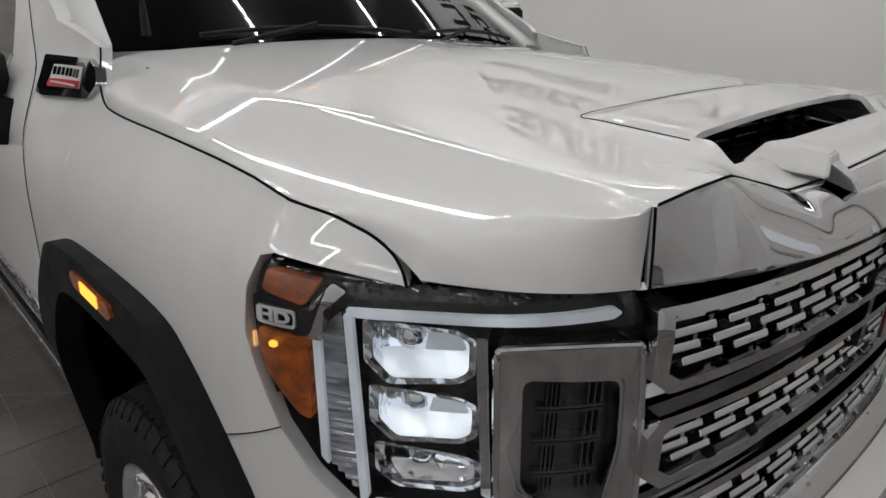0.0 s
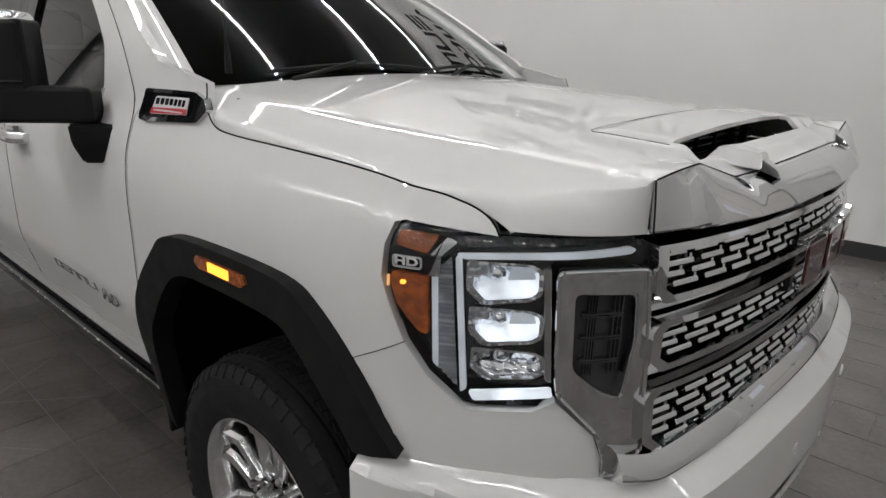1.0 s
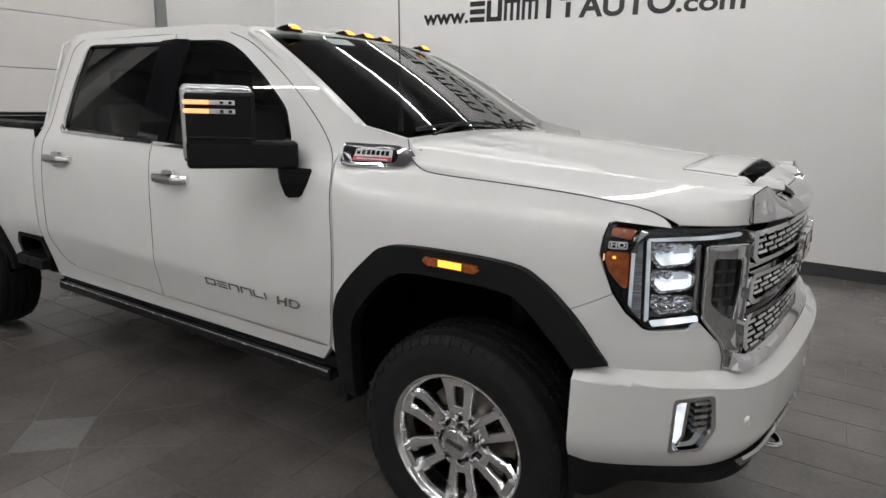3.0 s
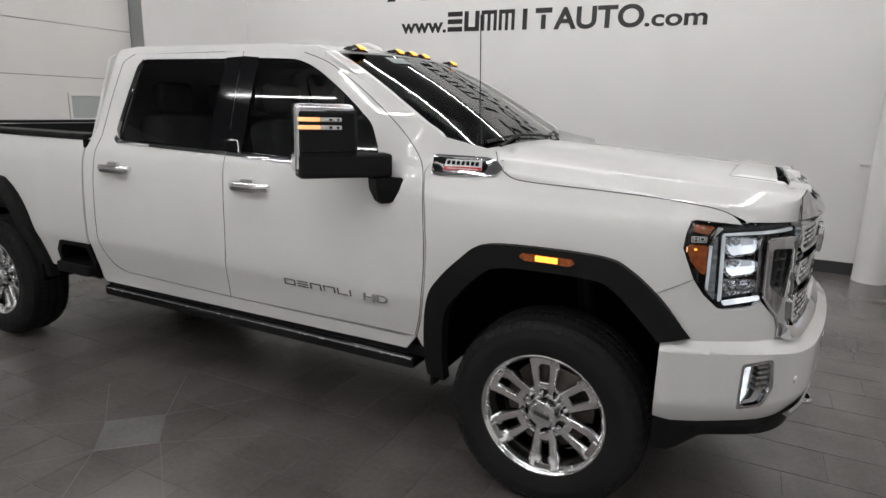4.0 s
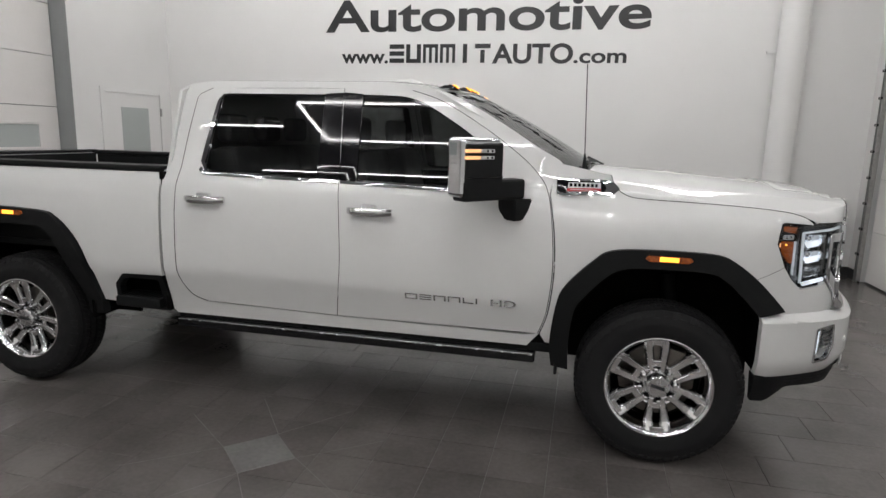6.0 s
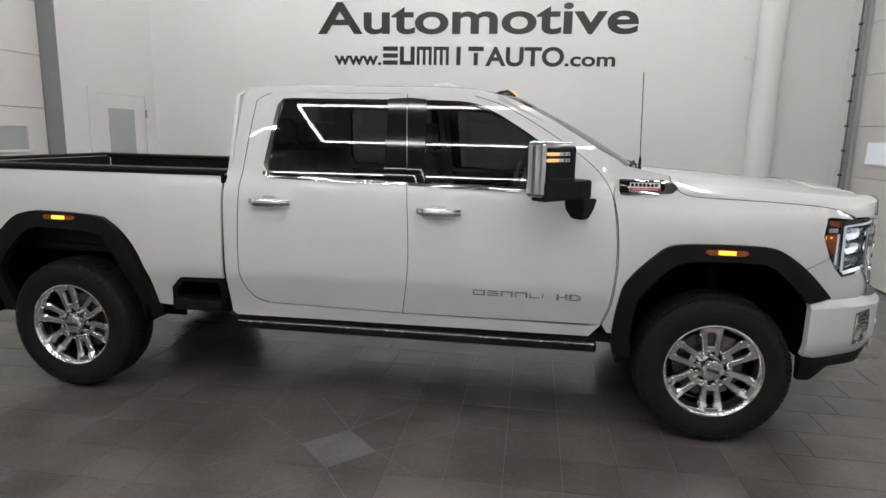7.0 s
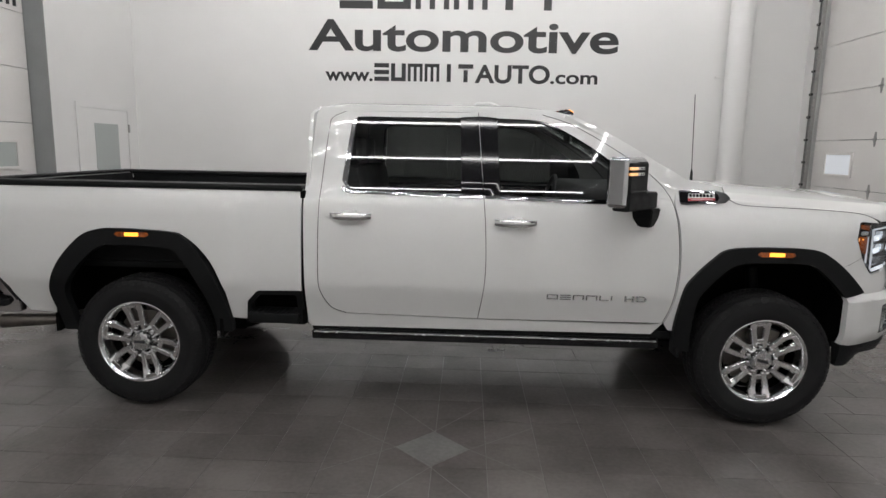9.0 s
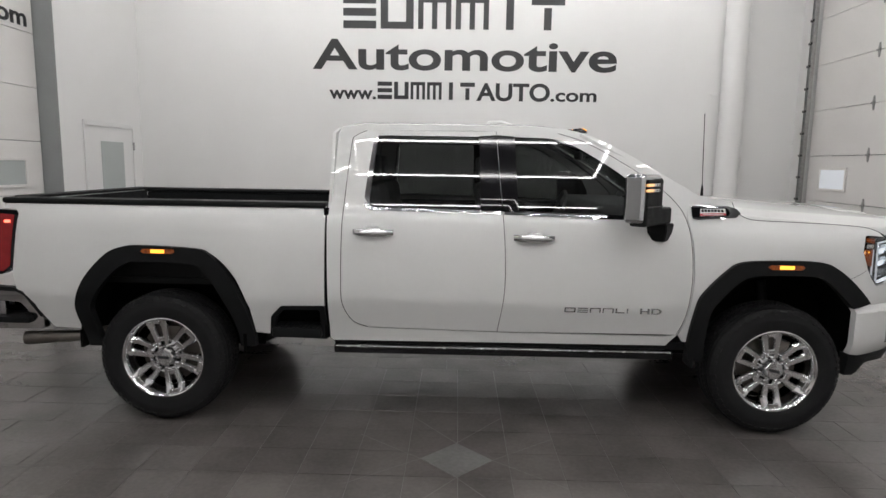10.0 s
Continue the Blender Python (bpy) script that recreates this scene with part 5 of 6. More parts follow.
def bank(u0, z0, z1, cut0, cut1, rows, wide, sag=0.0):
    u1 = U_L - u0
    o = [(u0, z0 + cut0), (u0 + cut0 * 1.2, z0), (u1 - cut0 * 1.2, z0), (u1, z0 + cut0), (u1, z1 - cut1), (u1 - cut1 * 0.8, z1), (u0 + cut1 * 0.8, z1), (u0, z1 - cut1)]
    b = 0.013
    w = 0.022
    i = [(u0 + w, z0 + cut0 + 0.004), (u0 + w + cut0 * 0.9, z0 + b), (u1 - w - cut0 * 0.9, z0 + b), (u1 - w, z0 + cut0 + 0.004), (u1 - w, z1 - cut1 - 0.003), (u1 - w - cut1 * 0.8, z1 - b), (u0 + w + cut1 * 0.8, z1 - b), (u0 + w, z1 - cut1 - 0.003)]
    across("grille_frame", o, CHROME, grille, "chrome frame", out=0.020, thick=0.06, holes=[i], bevel=0.005)
    hgt = (z1 - z0 - 2 * b) / rows
    barm = finish(boxed(-wide * 0.385, wide * 0.385, -0.016, 0.012, -hgt * 0.28, hgt * 0.28, bevel=0.003), "grille_bar", CHROME)
    post = finish(boxed(-0.003, 0.003, -0.012, 0.004, -hgt * 0.40, hgt * 0.40), "grille_post", CHROME)
    f = flank(-1, -0.004)
    for r in range(rows):
        z = z0 + b + (r + 0.5) * hgt
        u = u0 + 0.018 + wide * (0.25 if r % 2 else 0.5) + cut0 * (0.9 if r == 0 else 0.0)
        while u < u1 - b - wide * 0.4:
            a, c = Vector(f(u - 0.02, z)), Vector(f(u + 0.02, z))
            d = (c - a).normalized()
            m = Matrix.Translation(Vector(f(u, z))) @ Matrix.Rotation(math.atan2(d.y, d.x), 4, "Z")
            o1 = new("grille_bar", barm)
            o1.parent = grille
            o1.matrix_local = m @ Matrix.Rotation(radians(-24), 4, "X")
            if r < rows - 1:
                u2 = u + wide * 0.30
                o2 = new("grille_post", post)
                o2.parent = grille
                o2.matrix_local = Matrix.Translation(Vector(f(u2, z + hgt * 0.5))) @ Matrix.Rotation(math.atan2(d.y, d.x), 4, "Z")
            u += wide


bank(0.949, 1.222, 1.324, 0.022, 0.004, 4, 0.088)
bank(0.957, 1.092, 1.190, 0.024, 0.020, 4, 0.090)
bank(0.957, 0.916, 1.062, 0.042, 0.022, 6, 0.092)
for z0, z1 in ((1.196, 1.216), (1.068, 1.086)):
    across("grille_band", rect(0.975, U_L - 0.975, z0, z1), CHROME, grille, "", out=-0.012, thick=0.03)
# emblem: three red shapes in chrome rims
emblem = across("emblem", rounded([(U_MID - 0.245, 1.135), (U_MID + 0.245, 1.135), (U_MID + 0.245, 1.258), (U_MID - 0.245, 1.258)], 0.012), GLOSS, truck, "red emblem of three plain shapes in chrome", out=0.018, thick=0.05)
for k in (-1, 0, 1):
    c = U_MID + k * 0.160
    across("emblem_shape", rect(c - 0.074, c + 0.074, 1.140, 1.253, 0.012), CHROME, emblem, "", out=0.036, thick=0.03, bevel=0.004)
    across("emblem_fill", rect(c - 0.062, c + 0.062, 1.152, 1.241, 0.008), REDBADGE, emblem, "dark red enamel", out=0.039, thick=0.01, bevel=0.002)
    across("emblem_bar", rect(c - 0.030, c + 0.034, 1.186, 1.207, 0.003), CHROME, emblem, "", out=0.042, thick=0.01, bevel=0.002)


# bumper as one swept bar with cut-outs for lamps
def bump_out(u, z):
    mid = min(abs(u - 0.443), 9)
    o = 0.046
    k = min(1.0, max(0.0, (u - 0.78) / 0.30)) * min(1.0, max(0.0, (U_L - 0.78 - u) / 0.30))
    o += 0.052 * k * k * (3 - 2 * k)
    if z > 0.86:
        o -= 0.05 * ((z - 0.86) / 0.04) ** 1.5
    if z < 0.66:
        o -= 0.04 * ((0.66 - z) / 0.09) ** 1.6
    return o


def bump_top(u):
    return soft([(0.44, 0.897), (0.84, 0.896), (0.95, 0.884), (1.10, 0.900), (1.30, 0.922), (1.70, 0.935)], min(u, U_L - u), 0.04)


def bump_low(u):
    return soft([(0.44, 0.570), (0.88, 0.570), (1.02, 0.595), (1.20, 0.632), (1.70, 0.640)], min(u, U_L - u), 0.04)


def bump_map(u, z, inset=0.0):
    t = (z - 0.57) / (0.897 - 0.57)
    zz = lerp(bump_low(u), bump_top(u), t)
    x, y, nx, ny = plan(u)
    d = inset - bump_out(u, z)
    return (x - nx * d, -(y - ny * d), zz)


FOG = [(0.735, 0.815), (0.838, 0.832), (0.850, 0.722), (0.818, 0.652), (0.733, 0.640)]
FOG_L = [(U_L - u, z) for u, z in FOG[::-1]]
bumper = part("front_bumper", sheet([(0.443, 0.58), (0.50, 0.57), (U_L - 0.50, 0.57), (U_L - 0.443, 0.58), (U_L - 0.443, 0.897), (0.443, 0.897)], bump_map, [rounded(FOG, 0.014, 4), rounded(FOG_L, 0.014, 4)], 0.04, 0.05, 0.006), PAINT, truck, "white painted front bumper")


def fog(outline_fn, name, pts, material, inset, thick, label="", holes=(), bevel=0.002):
    for flip in (False, True):
        q = [(U_L - u, z) for u, z in pts[::-1]] if flip else pts
        h = [[(U_L - u, z) for u, z in hh[::-1]] if flip else hh for hh in holes]
        part(name, sheet(q, lambda u, z, i=0.0: bump_map(u, z, i + inset), h, 0.03, thick, bevel), material, bumper, label)


fog(None, "fog_housing", rounded(FOG, 0.014, 4), GLOSS, 0.05, 0.006, "black fog lamp housing")
fog(None, "fog_frame", rounded([(0.731, 0.819), (0.842, 0.837), (0.855, 0.722), (0.821, 0.647), (0.729, 0.635)], 0.014, 4), CHROME, -0.004, 0.02, "chrome fog lamp frame", [rounded([(0.741, 0.808), (0.832, 0.824), (0.843, 0.722), (0.813, 0.660), (0.740, 0.648)], 0.012, 4)])
fog(None, "fog_lamp", rounded([(0.745, 0.800), (0.772, 0.805), (0.766, 0.690), (0.752, 0.660), (0.743, 0.660)], 0.004, 3), LED, 0.022, 0.02, "lit white fog lamp")
fog(None, "fog_divider", rounded([(0.776, 0.806), (0.786, 0.807), (0.780, 0.690), (0.762, 0.655), (0.756, 0.660), (0.771, 0.692)], 0.003, 3), CHROME, 0.014, 0.02)
for k in range(5):
    z = 0.795 - k * 0.022
    fog(None, "fog_slat", rounded([(0.797, z), (0.836, z + 0.005), (0.837, z + 0.017), (0.797, z + 0.012)], 0.004, 3), SATIN, 0.008, 0.03, "grey slat")
for u in (0.952, U_L - 0.952, U_MID - 0.25, U_MID + 0.25):
    bm = lathe([(0.0, 0.004), (0.008, 0.004), (0.0085, 0.0), (0.012, 0.0), (0.013, 0.003), (0.015, 0.003), (0.0155, -0.004)], 20)
    c, n = Vector(bump_map(u, 0.735)), Vector(bump_map(u, 0.735, -0.1)) - Vector(bump_map(u, 0.735))
    bmesh.ops.transform(bm, matrix=Matrix.Translation(c) @ n.normalized().to_track_quat("Y", "Z").to_matrix().to_4x4(), verts=bm.verts[:])
    part("parking_sensor", bm, PAINT, bumper)


def sweep(profile, u0, u1, n=60, closed=True):
    bm = bmesh.new()
    rings = []
    for i in range(n + 1):
        u = lerp(u0, u1, i / n)
        x, y, nx, ny = plan(u)
        rings.append([bm.verts.new((x + nx * o, -(y + ny * o), z)) for o, z in profile(u)])
    m = len(rings[0])
    for p, q in zip(rings, rings[1:]):
        for k in range(m if closed else m - 1):
            bm.faces.new((p[k], p[(k + 1) % m], q[(k + 1) % m], q[k]))
    bm.faces.new(rings[0][::-1])
    bm.faces.new(rings[-1])
    return bm


def base_band(u):
    zc = bump_top(u) + 0.006 + 0.022 * max(0.0, 1 - (min(u, U_L - u) - 0.895) / 0.09)
    return [(-0.02, zc - 0.02), (0.044, zc - 0.016), (0.056, zc), (0.052, zc + 0.016), (0.030, zc + 0.040), (-0.02, zc + 0.040)]


part("grille_base", sweep(base_band, 0.905, U_L - 0.905, 90), CHROME, grille, "chrome lower edge")


def valance(u):
    e = min(u, U_L - u) - 0.443
    zb = bump_low(u)
    zl = lin([(0.0, 0.43), (0.08, 0.43), (0.20, 0.50), (0.45, 0.49), (0.9, 0.50)], e)
    o = bump_out(u, 0.58)
    return [(o - 0.012, zb + 0.002), (o - 0.004, zb - 0.025), (o - 0.03, min(zl, zb - 0.06)), (o - 0.07, min(zl, zb - 0.06)), (o - 0.09, zb + 0.002)]


part("front_valance", sweep(valance, 0.447, U_L - 0.447, 80), DARK, truck, "black plastic lower valance")
part("valance_strip", sweep(lambda u: [(bump_out(u, 0.60) + 0.004, bump_low(u) + 0.010), (bump_out(u, 0.60) + 0.010, bump_low(u)), (bump_out(u, 0.6) + 0.004, bump_low(u) - 0.022), (bump_out(u, 0.6) - 0.02, bump_low(u) - 0.015)], 0.97, U_L - 0.97, 60), SATIN, truck, "grey strip below the bumper")
for side in (-1, 1):
    bm = bmesh.new()
    x0 = 0.955
    y = side * 0.50
    tube(bm, curve([(x0 - 0.06, y - 0.045, 0.575), (x0 + 0.01, y - 0.047, 0.565), (x0 + 0.045, y - 0.03, 0.56), (x0 + 0.055, y, 0.557), (x0 + 0.045, y + 0.03, 0.56), (x0 + 0.01, y + 0.047, 0.565), (x0 - 0.06, y + 0.045, 0.575)], 4), 0.012, 10)
    part("tow_hook", bm, CHROME, truck, "chrome recovery hook")
# thin seam between fender and the corner panel
for side in (-1, 1):
    bm = bmesh.new()
    f = flank(side, 0.0007)
    tube(bm, [f(lerp(0.376, 0.533, k / 8), lerp(1.043, 1.130, k / 8)) for k in range(9)], 0.0009, 6)
    part("fender_seam", bm, MATT, truck)



# black line for the shaded gap between the corner panel and the bumper
for side in (-1, 1):
    bm = bmesh.new()
    f = flank(side, 0.001)
    tube(bm, [f(u, z) for u, z in curve([(0.45, 0.868), (0.53, 0.865), (0.64, 0.853), (0.74, 0.856), (0.86, 0.868), (0.893, 0.872)], 6)], 0.0035, 6)
    part("bumper_gap", bm, MATT, truck)


# ---- flank details ----
# marker lamps in the flares
for u0, u1, z in ((-0.123, 0.104, 1.142), (-4.122, -3.900, 1.172)):
    mk = both("marker_lamp", rounded([(u0, z - 0.004), (u0 + 0.02, z - 0.018), (u1 - 0.02, z - 0.018), (u1, z - 0.004), (u1 - 0.012, z + 0.012), (u0 + 0.012, z + 0.012)], 0.004, 3), AMBER, label="amber side marker lamp, lit", out=0.040, thick=0.01, step=0.04)
    w = u1 - u0
    both("marker_bulb", rect(u0 + 0.30 * w, u0 + 0.70 * w, z - 0.014, z + 0.009, 0.003), AMBER_ON, mk, "lit amber bulb", out=0.0415, thick=0.004, step=0.05, bevel=0.001)


# door handles
def handle(x, z, doors):
    for side, d in zip((-1, 1), doors):
        f = flank(side, 0.0)
        bm = bmesh.new()
        n = 14
        rings = []
        for i in range(n + 1):
            t = i / n
            xx = lerp(x - 0.13, x + 0.13, t)
            lift = 0.010 + 0.040 * min(1.0, 4 * t * (1 - t) * 1.6)
            hh = 0.019 + 0.005 * math.sin(math.pi * t)
            p = Vector(flank(side, lift)(xx, z))
            rings.append([bm.verts.new(p + Vector((0, side * a, b))) for a, b in ((0, hh), (0.008, hh * 0.7), (0.011, 0), (0.008, -hh * 0.7), (0, -hh), (-0.012, -hh * 0.8), (-0.012, hh * 0.8))])
        for p, q in zip(rings, rings[1:]):
            for k in range(7):
                bm.faces.new((p[k], p[(k + 1) % 7], q[(k + 1) % 7], q[k]))
        bm.faces.new(rings[0])
        bm.faces.new(rings[-1][::-1])
        h = part("door_handle", bm, POLISH, d, "chrome pull handle")
        part("handle_cup", sheet(rounded([(x - 0.085, z - 0.034), (x + 0.085, z - 0.034), (x + 0.075, z + 0.030), (x - 0.075, z + 0.030)], 0.03), flank(side, 0.0015), (), 0.04, 0.004, 0.001), PAINT, d, "shallow handle recess")
        bm = lathe([(0.0, 0.006), (0.012, 0.005), (0.015, 0.0), (0.015, -0.01)], 18)
        c = Vector(f(x + 0.115, z + 0.004))
        bmesh.ops.transform(bm, matrix=Matrix.Translation(c) @ Vector((0, side, 0)).to_track_quat("Y", "Z").to_matrix().to_4x4(), verts=bm.verts[:])
        part("handle_pad", sheet(rounded([(x - 0.050, z + 0.012), (x + 0.050, z + 0.012), (x + 0.036, z + 0.038), (x - 0.036, z + 0.038)], 0.008), flank(side, 0.030), (), 0.03, 0.02, 0.003), POLISH, d)


handle(-2.630, 1.312, rear_doors)
handle(-1.597, 1.292, front_doors)


# black lines drawn for the shade in the door gaps
for side in (-1, 1):
    f = flank(side, -0.0005)
    for pts, dx, door in ((A_LINE, 0.0, front_doors), (B_LINE, 0.0, rear_doors), (C_LINE, -0.0025, rear_doors)):
        bm = bmesh.new()
        tube(bm, [f(u + dx, z) for u, z in curve(pts, 6)], 0.0021, 6)
        part("door_gap_line", bm, MATT, door[0 if side < 0 else 1], "black line for the shade in the door gap")


# door lettering as plain bright strokes, then HD
def badge_strokes():
    for side, d in zip((-1, 1), front_doors):
        u = -1.385
        for w, kind in ((0.072, "o"), (0.068, "e"), (0.070, "n"), (0.072, "n"), (0.060, "l"), (0.026, "i")):
            z0, z1, s = 0.812, 0.846, 0.007
            bars = [(u, u + w, z0, z0 + s)] if kind in "oel" else []
            if kind in "on":
                bars += [(u, u + s * 1.3, z0 if kind == "n" else z0 + s, z1), (u + w - s * 1.3, u + w, z0 if kind == "n" else z0 + s, z1), (u + s * 1.3, u + w - s * 1.3, z1 - s, z1)]
            elif kind == "e":
                bars += [(u, u + w, z1 - s, z1), (u, u + w, 0.5 * (z0 + z1) - s / 2, 0.5 * (z0 + z1) + s / 2)]
            elif kind == "l":
                bars += [(u, u + s * 1.3, z0 + s, z1)]
            else:
                bars = [(u, u + s * 1.3, z0, z1)]
            for b in bars:
                part("badge_stroke", sheet(rect(*b), flank(side, 0.004), (), 0.05, 0.004, 0.001), CHROME, d, "bright badge stroke")
            u += w + 0.012
        f = flank(side, 0.012)
        c = Vector(f(-0.832, 0.812))
        m = pose(*c, 90, 0, 0 if side < 0 else 180)
        ob = words("HD", 0.052, m, CHROME, "badge_letters", 0.001, 0.002, wide=1.9)
        ob.parent = d


badge_strokes()

# engine badge on the fender: chrome surround, black field, white and red plate
EB = [(-0.588, 1.512), (-0.345, 1.512), (-0.290, 1.497), (-0.262, 1.468), (-0.295, 1.438), (-0.345, 1.434), (-0.545, 1.424), (-0.583, 1.430)]
ebadge = both("engine_badge", rounded(EB, 0.01, 3), CHROME, label="chrome engine badge with black field", out=0.012, thick=0.02, step=0.04, bevel=0.003)
both("badge_field", rounded([(-0.586, 1.502), (-0.362, 1.503), (-0.340, 1.490), (-0.332, 1.468), (-0.344, 1.448), (-0.366, 1.443), (-0.55, 1.436), (-0.585, 1.440)], 0.006, 3), GLOSS, ebadge, "", out=0.0125, thick=0.003, step=0.04, bevel=0)
both("badge_plate", rounded([(-0.525, 1.493), (-0.362, 1.495), (-0.358, 1.452), (-0.532, 1.446)], 0.003, 2), PLATE, ebadge, "pale lettered plate", out=0.0145, thick=0.003, step=0.04, bevel=0)
both("badge_strip", rounded([(-0.530, 1.463), (-0.360, 1.467), (-0.359, 1.453), (-0.531, 1.448)], 0.001, 2), BADGERED, ebadge, "red lettered strip", out=0.0165, thick=0.002, step=0.04, bevel=0)
for k in range(7):
    both("badge_bar", rect(-0.520 + k * 0.0217, -0.505 + k * 0.0217, 1.472, 1.489, 0.003), GLOSS, ebadge, "", out=0.0160, thick=0.001, step=0.05, bevel=0)
both("badge_bar", rect(-0.515, -0.375, 1.455, 1.459), PLATE, ebadge, "", out=0.0185, thick=0.001, step=0.05, bevel=0)


# mirrors on arms
def mirror(side):
    """A tall towing mirror, swung back: w runs outwards along its face, d forwards from it."""
    def at(w, d, z):
        return (-0.739 - 0.631 * w + 0.776 * d, side * (1.014 + 0.776 * w + 0.631 * d), z)

    frame_m = Matrix(((-0.631, 0.776, 0, -0.739), (side * 0.776, side * 0.631, 0, side * 1.014), (0, 0, 1, 0), (0, 0, 0, 1)))

    def slab(w0, w1, d0, d1, z0, z1, bevel, seg=3):
        return boxed(w0, w1, d0, d1, z0, z1, bevel=bevel, m=frame_m, seg=seg)

    pod = [at(w, d, 1.402) for w in (-0.062, 0.076) for d in (-0.13, 0.0)] + [at(w, d, 1.345) for w in (-0.058, 0.072) for d in (-0.13, -0.002)] + [at(w, d, 1.286) for w in (-0.01, 0.052) for d in (-0.11, -0.02)]
    base = part("mirror", hull(pod, 0.006), DARK, truck, "tall towing mirror with chrome cap and lit amber bars")
    foot = [at(w, -0.12, z) for w in (-0.05, 0.06) for z in (1.31, 1.40)] + [(x, side * 0.90, z) for x in (-0.93, -0.80) for z in (1.33, 1.46)]
    part("mirror_foot", hull(foot, 0.006), DARK, base)
    part("mirror_arm", slab(0.0, 0.408, -0.105, 0.0, 1.404, 1.508, 0.016, 4), DARK, base, "black mirror arm")
    part("mirror_shell", slab(0.164, 0.420, -0.140, -0.012, 1.420, 1.713, 0.026, 5), CHROME, base, "chrome mirror shell")
    part("mirror_head", slab(0.166, 0.404, -0.060, 0.0, 1.490, 1.682, 0.010, 3), DARK, base, "black mirror face")
    part("mirror_inner", slab(0.156, 0.30, -0.132, -0.008, 1.440, 1.690, 0.012, 3), DARK, base)
    part("mirror_ledge", slab(0.170, 0.400, -0.006, 0.005, 1.516, 1.526, 0.003, 2), GLOSS, base)
    part("mirror_glass", slab(0.175, 0.405, -0.144, -0.120, 1.44, 1.69, 0.006, 2), GLOSS, base)
    for z in (1.649, 1.617):
        part("indicator", slab(0.318, 0.406, -0.006, 0.003, z - 0.0085, z + 0.0085, 0.003), AMBER_SOFT, base, "lit amber indicator bar")
        part("indicator_end", slab(0.400, 0.410, -0.010, 0.0028, z - 0.0075, z + 0.0075, 0.003), AMBER_SOFT, base, "lit amber indicator bar")
        part("lamp_strip", slab(0.228, 0.317, -0.006, 0.003, z - 0.0085, z + 0.0085, 0.003), PLATE, base, "clear lamp strip")
        for w in (0.245, 0.275):
            part("lamp_dot", slab(w - 0.006, w + 0.006, 0.0, 0.004, z - 0.005, z + 0.005, 0.001), GLOSS, base)


mirror(-1)
mirror(1)

# running boards, bed steps
for side in (-1, 1):
    y0, y1 = side * 0.80, side * 0.956
    a, b = sorted((y0, y1))
    sb = part("running_board", boxed(-2.900, -0.650, a, b, 0.490, 0.552, bevel=0.014, seg=3), GLOSS, truck, "gloss black running board, its edge reflection drawn as a strip")
    for x0, x1 in ((-2.86, -2.05), (-2.02, -1.42), (-1.39, -0.70)):
        part("board_tread", boxed(x0, x1, *sorted((side * 0.85, side * 0.930)), 0.5525, 0.556, bevel=0.001), DARK, sb)
    # satin strip stands in for the reflection along the board's edge
    part("board_glint", boxed(-2.885, -0.665, *sorted((side * 0.945, side * 0.958)), 0.536, 0.545, bevel=0.003), SATIN, sb, "bright strip drawn for a reflection along the edge")
    for x in (-2.5, -1.1):
        part("board_bracket", boxed(x - 0.03, x + 0.03, *sorted((side * 0.6, side * 0.88)), 0.496, 0.535, bevel=0.006), DARK, sb)
    f = flank(side, 0.004)
    st = part("bed_step", sheet(rounded([(-3.330, 0.590), (-2.945, 0.580), (-2.930, 0.60), (-2.952, 0.822), (-3.238, 0.815), (-3.310, 0.740)], 0.015), flank(side, 0.006), [rounded([(-3.285, 0.655), (-2.985, 0.650), (-2.985, 0.790), (-3.225, 0.788), (-3.280, 0.73)], 0.02)], 0.05, 0.05, 0.008), DARK, truck, "black plastic corner step in the bed side")
    part("step_recess", boxed(-3.30, -2.97, *sorted((side * 0.80, side * 0.83)), 0.60, 0.81), MATT, st)
    part("step_tread", boxed(-3.300, -2.975, *sorted((side * 0.82, side * 1.005)), 0.600, 0.668, bevel=0.012), DARK, st, "ribbed step tread")
    for k in range(9):
        part("tread_rib", boxed(-3.28 + k * 0.033, -3.268 + k * 0.033, *sorted((side * 0.85, side * 0.99)), 0.667, 0.674, bevel=0.002), DARK, st)
    # black filler for the shade in the gap between cab and bed
    part("cab_gap", boxed(-2.955, -2.925, *sorted((side * 0.80, side * 0.965)), 0.60, 1.46), MATT, truck)
    # tail lamp
    tl = part("tail_lamp", sheet(rounded([(-4.952, 1.392), (-4.972, 1.412), (-5.085, 1.418), (-5.10, 1.0), (-5.075, 0.990), (-5.0, 1.03), (-4.992, 1.06)], 0.01), flank(side, 0.003), (), 0.05, 0.06, 0.006), GLOSS, truck, "red tail lamp in a black housing, lit")
    part("tail_lens", sheet(rounded([(-4.975, 1.385), (-5.086, 1.392), (-5.096, 1.02), (-5.06, 1.012), (-5.012, 1.05)], 0.012), flank(side, 0.006), (), 0.05, 0.01, 0.003), RED, tl, "red lens")
    part("tail_bulb", sheet(rect(-5.04, -5.0, 1.332, 1.350, 0.006), flank(side, 0.0085), (), 0.03, 0.004, 0.001), TAIL_ON, tl, "lit red bulb")
    # rear bumper corner with step
    rb = part("rear_bumper", sheet(rounded([(-4.985, 0.878), (-4.935, 0.850), (-4.858, 0.705), (-4.872, 0.605), (-5.20, 0.600), (-5.22, 0.885)], 0.02), flank(side, -0.015), [rounded([(-4.99, 0.80), (-4.93, 0.70), (-4.935, 0.665), (-5.17, 0.66), (-5.17, 0.81)], 0.02)], 0.05, 0.06, 0.008), CHROME, truck, "chrome rear bumper with a corner step")
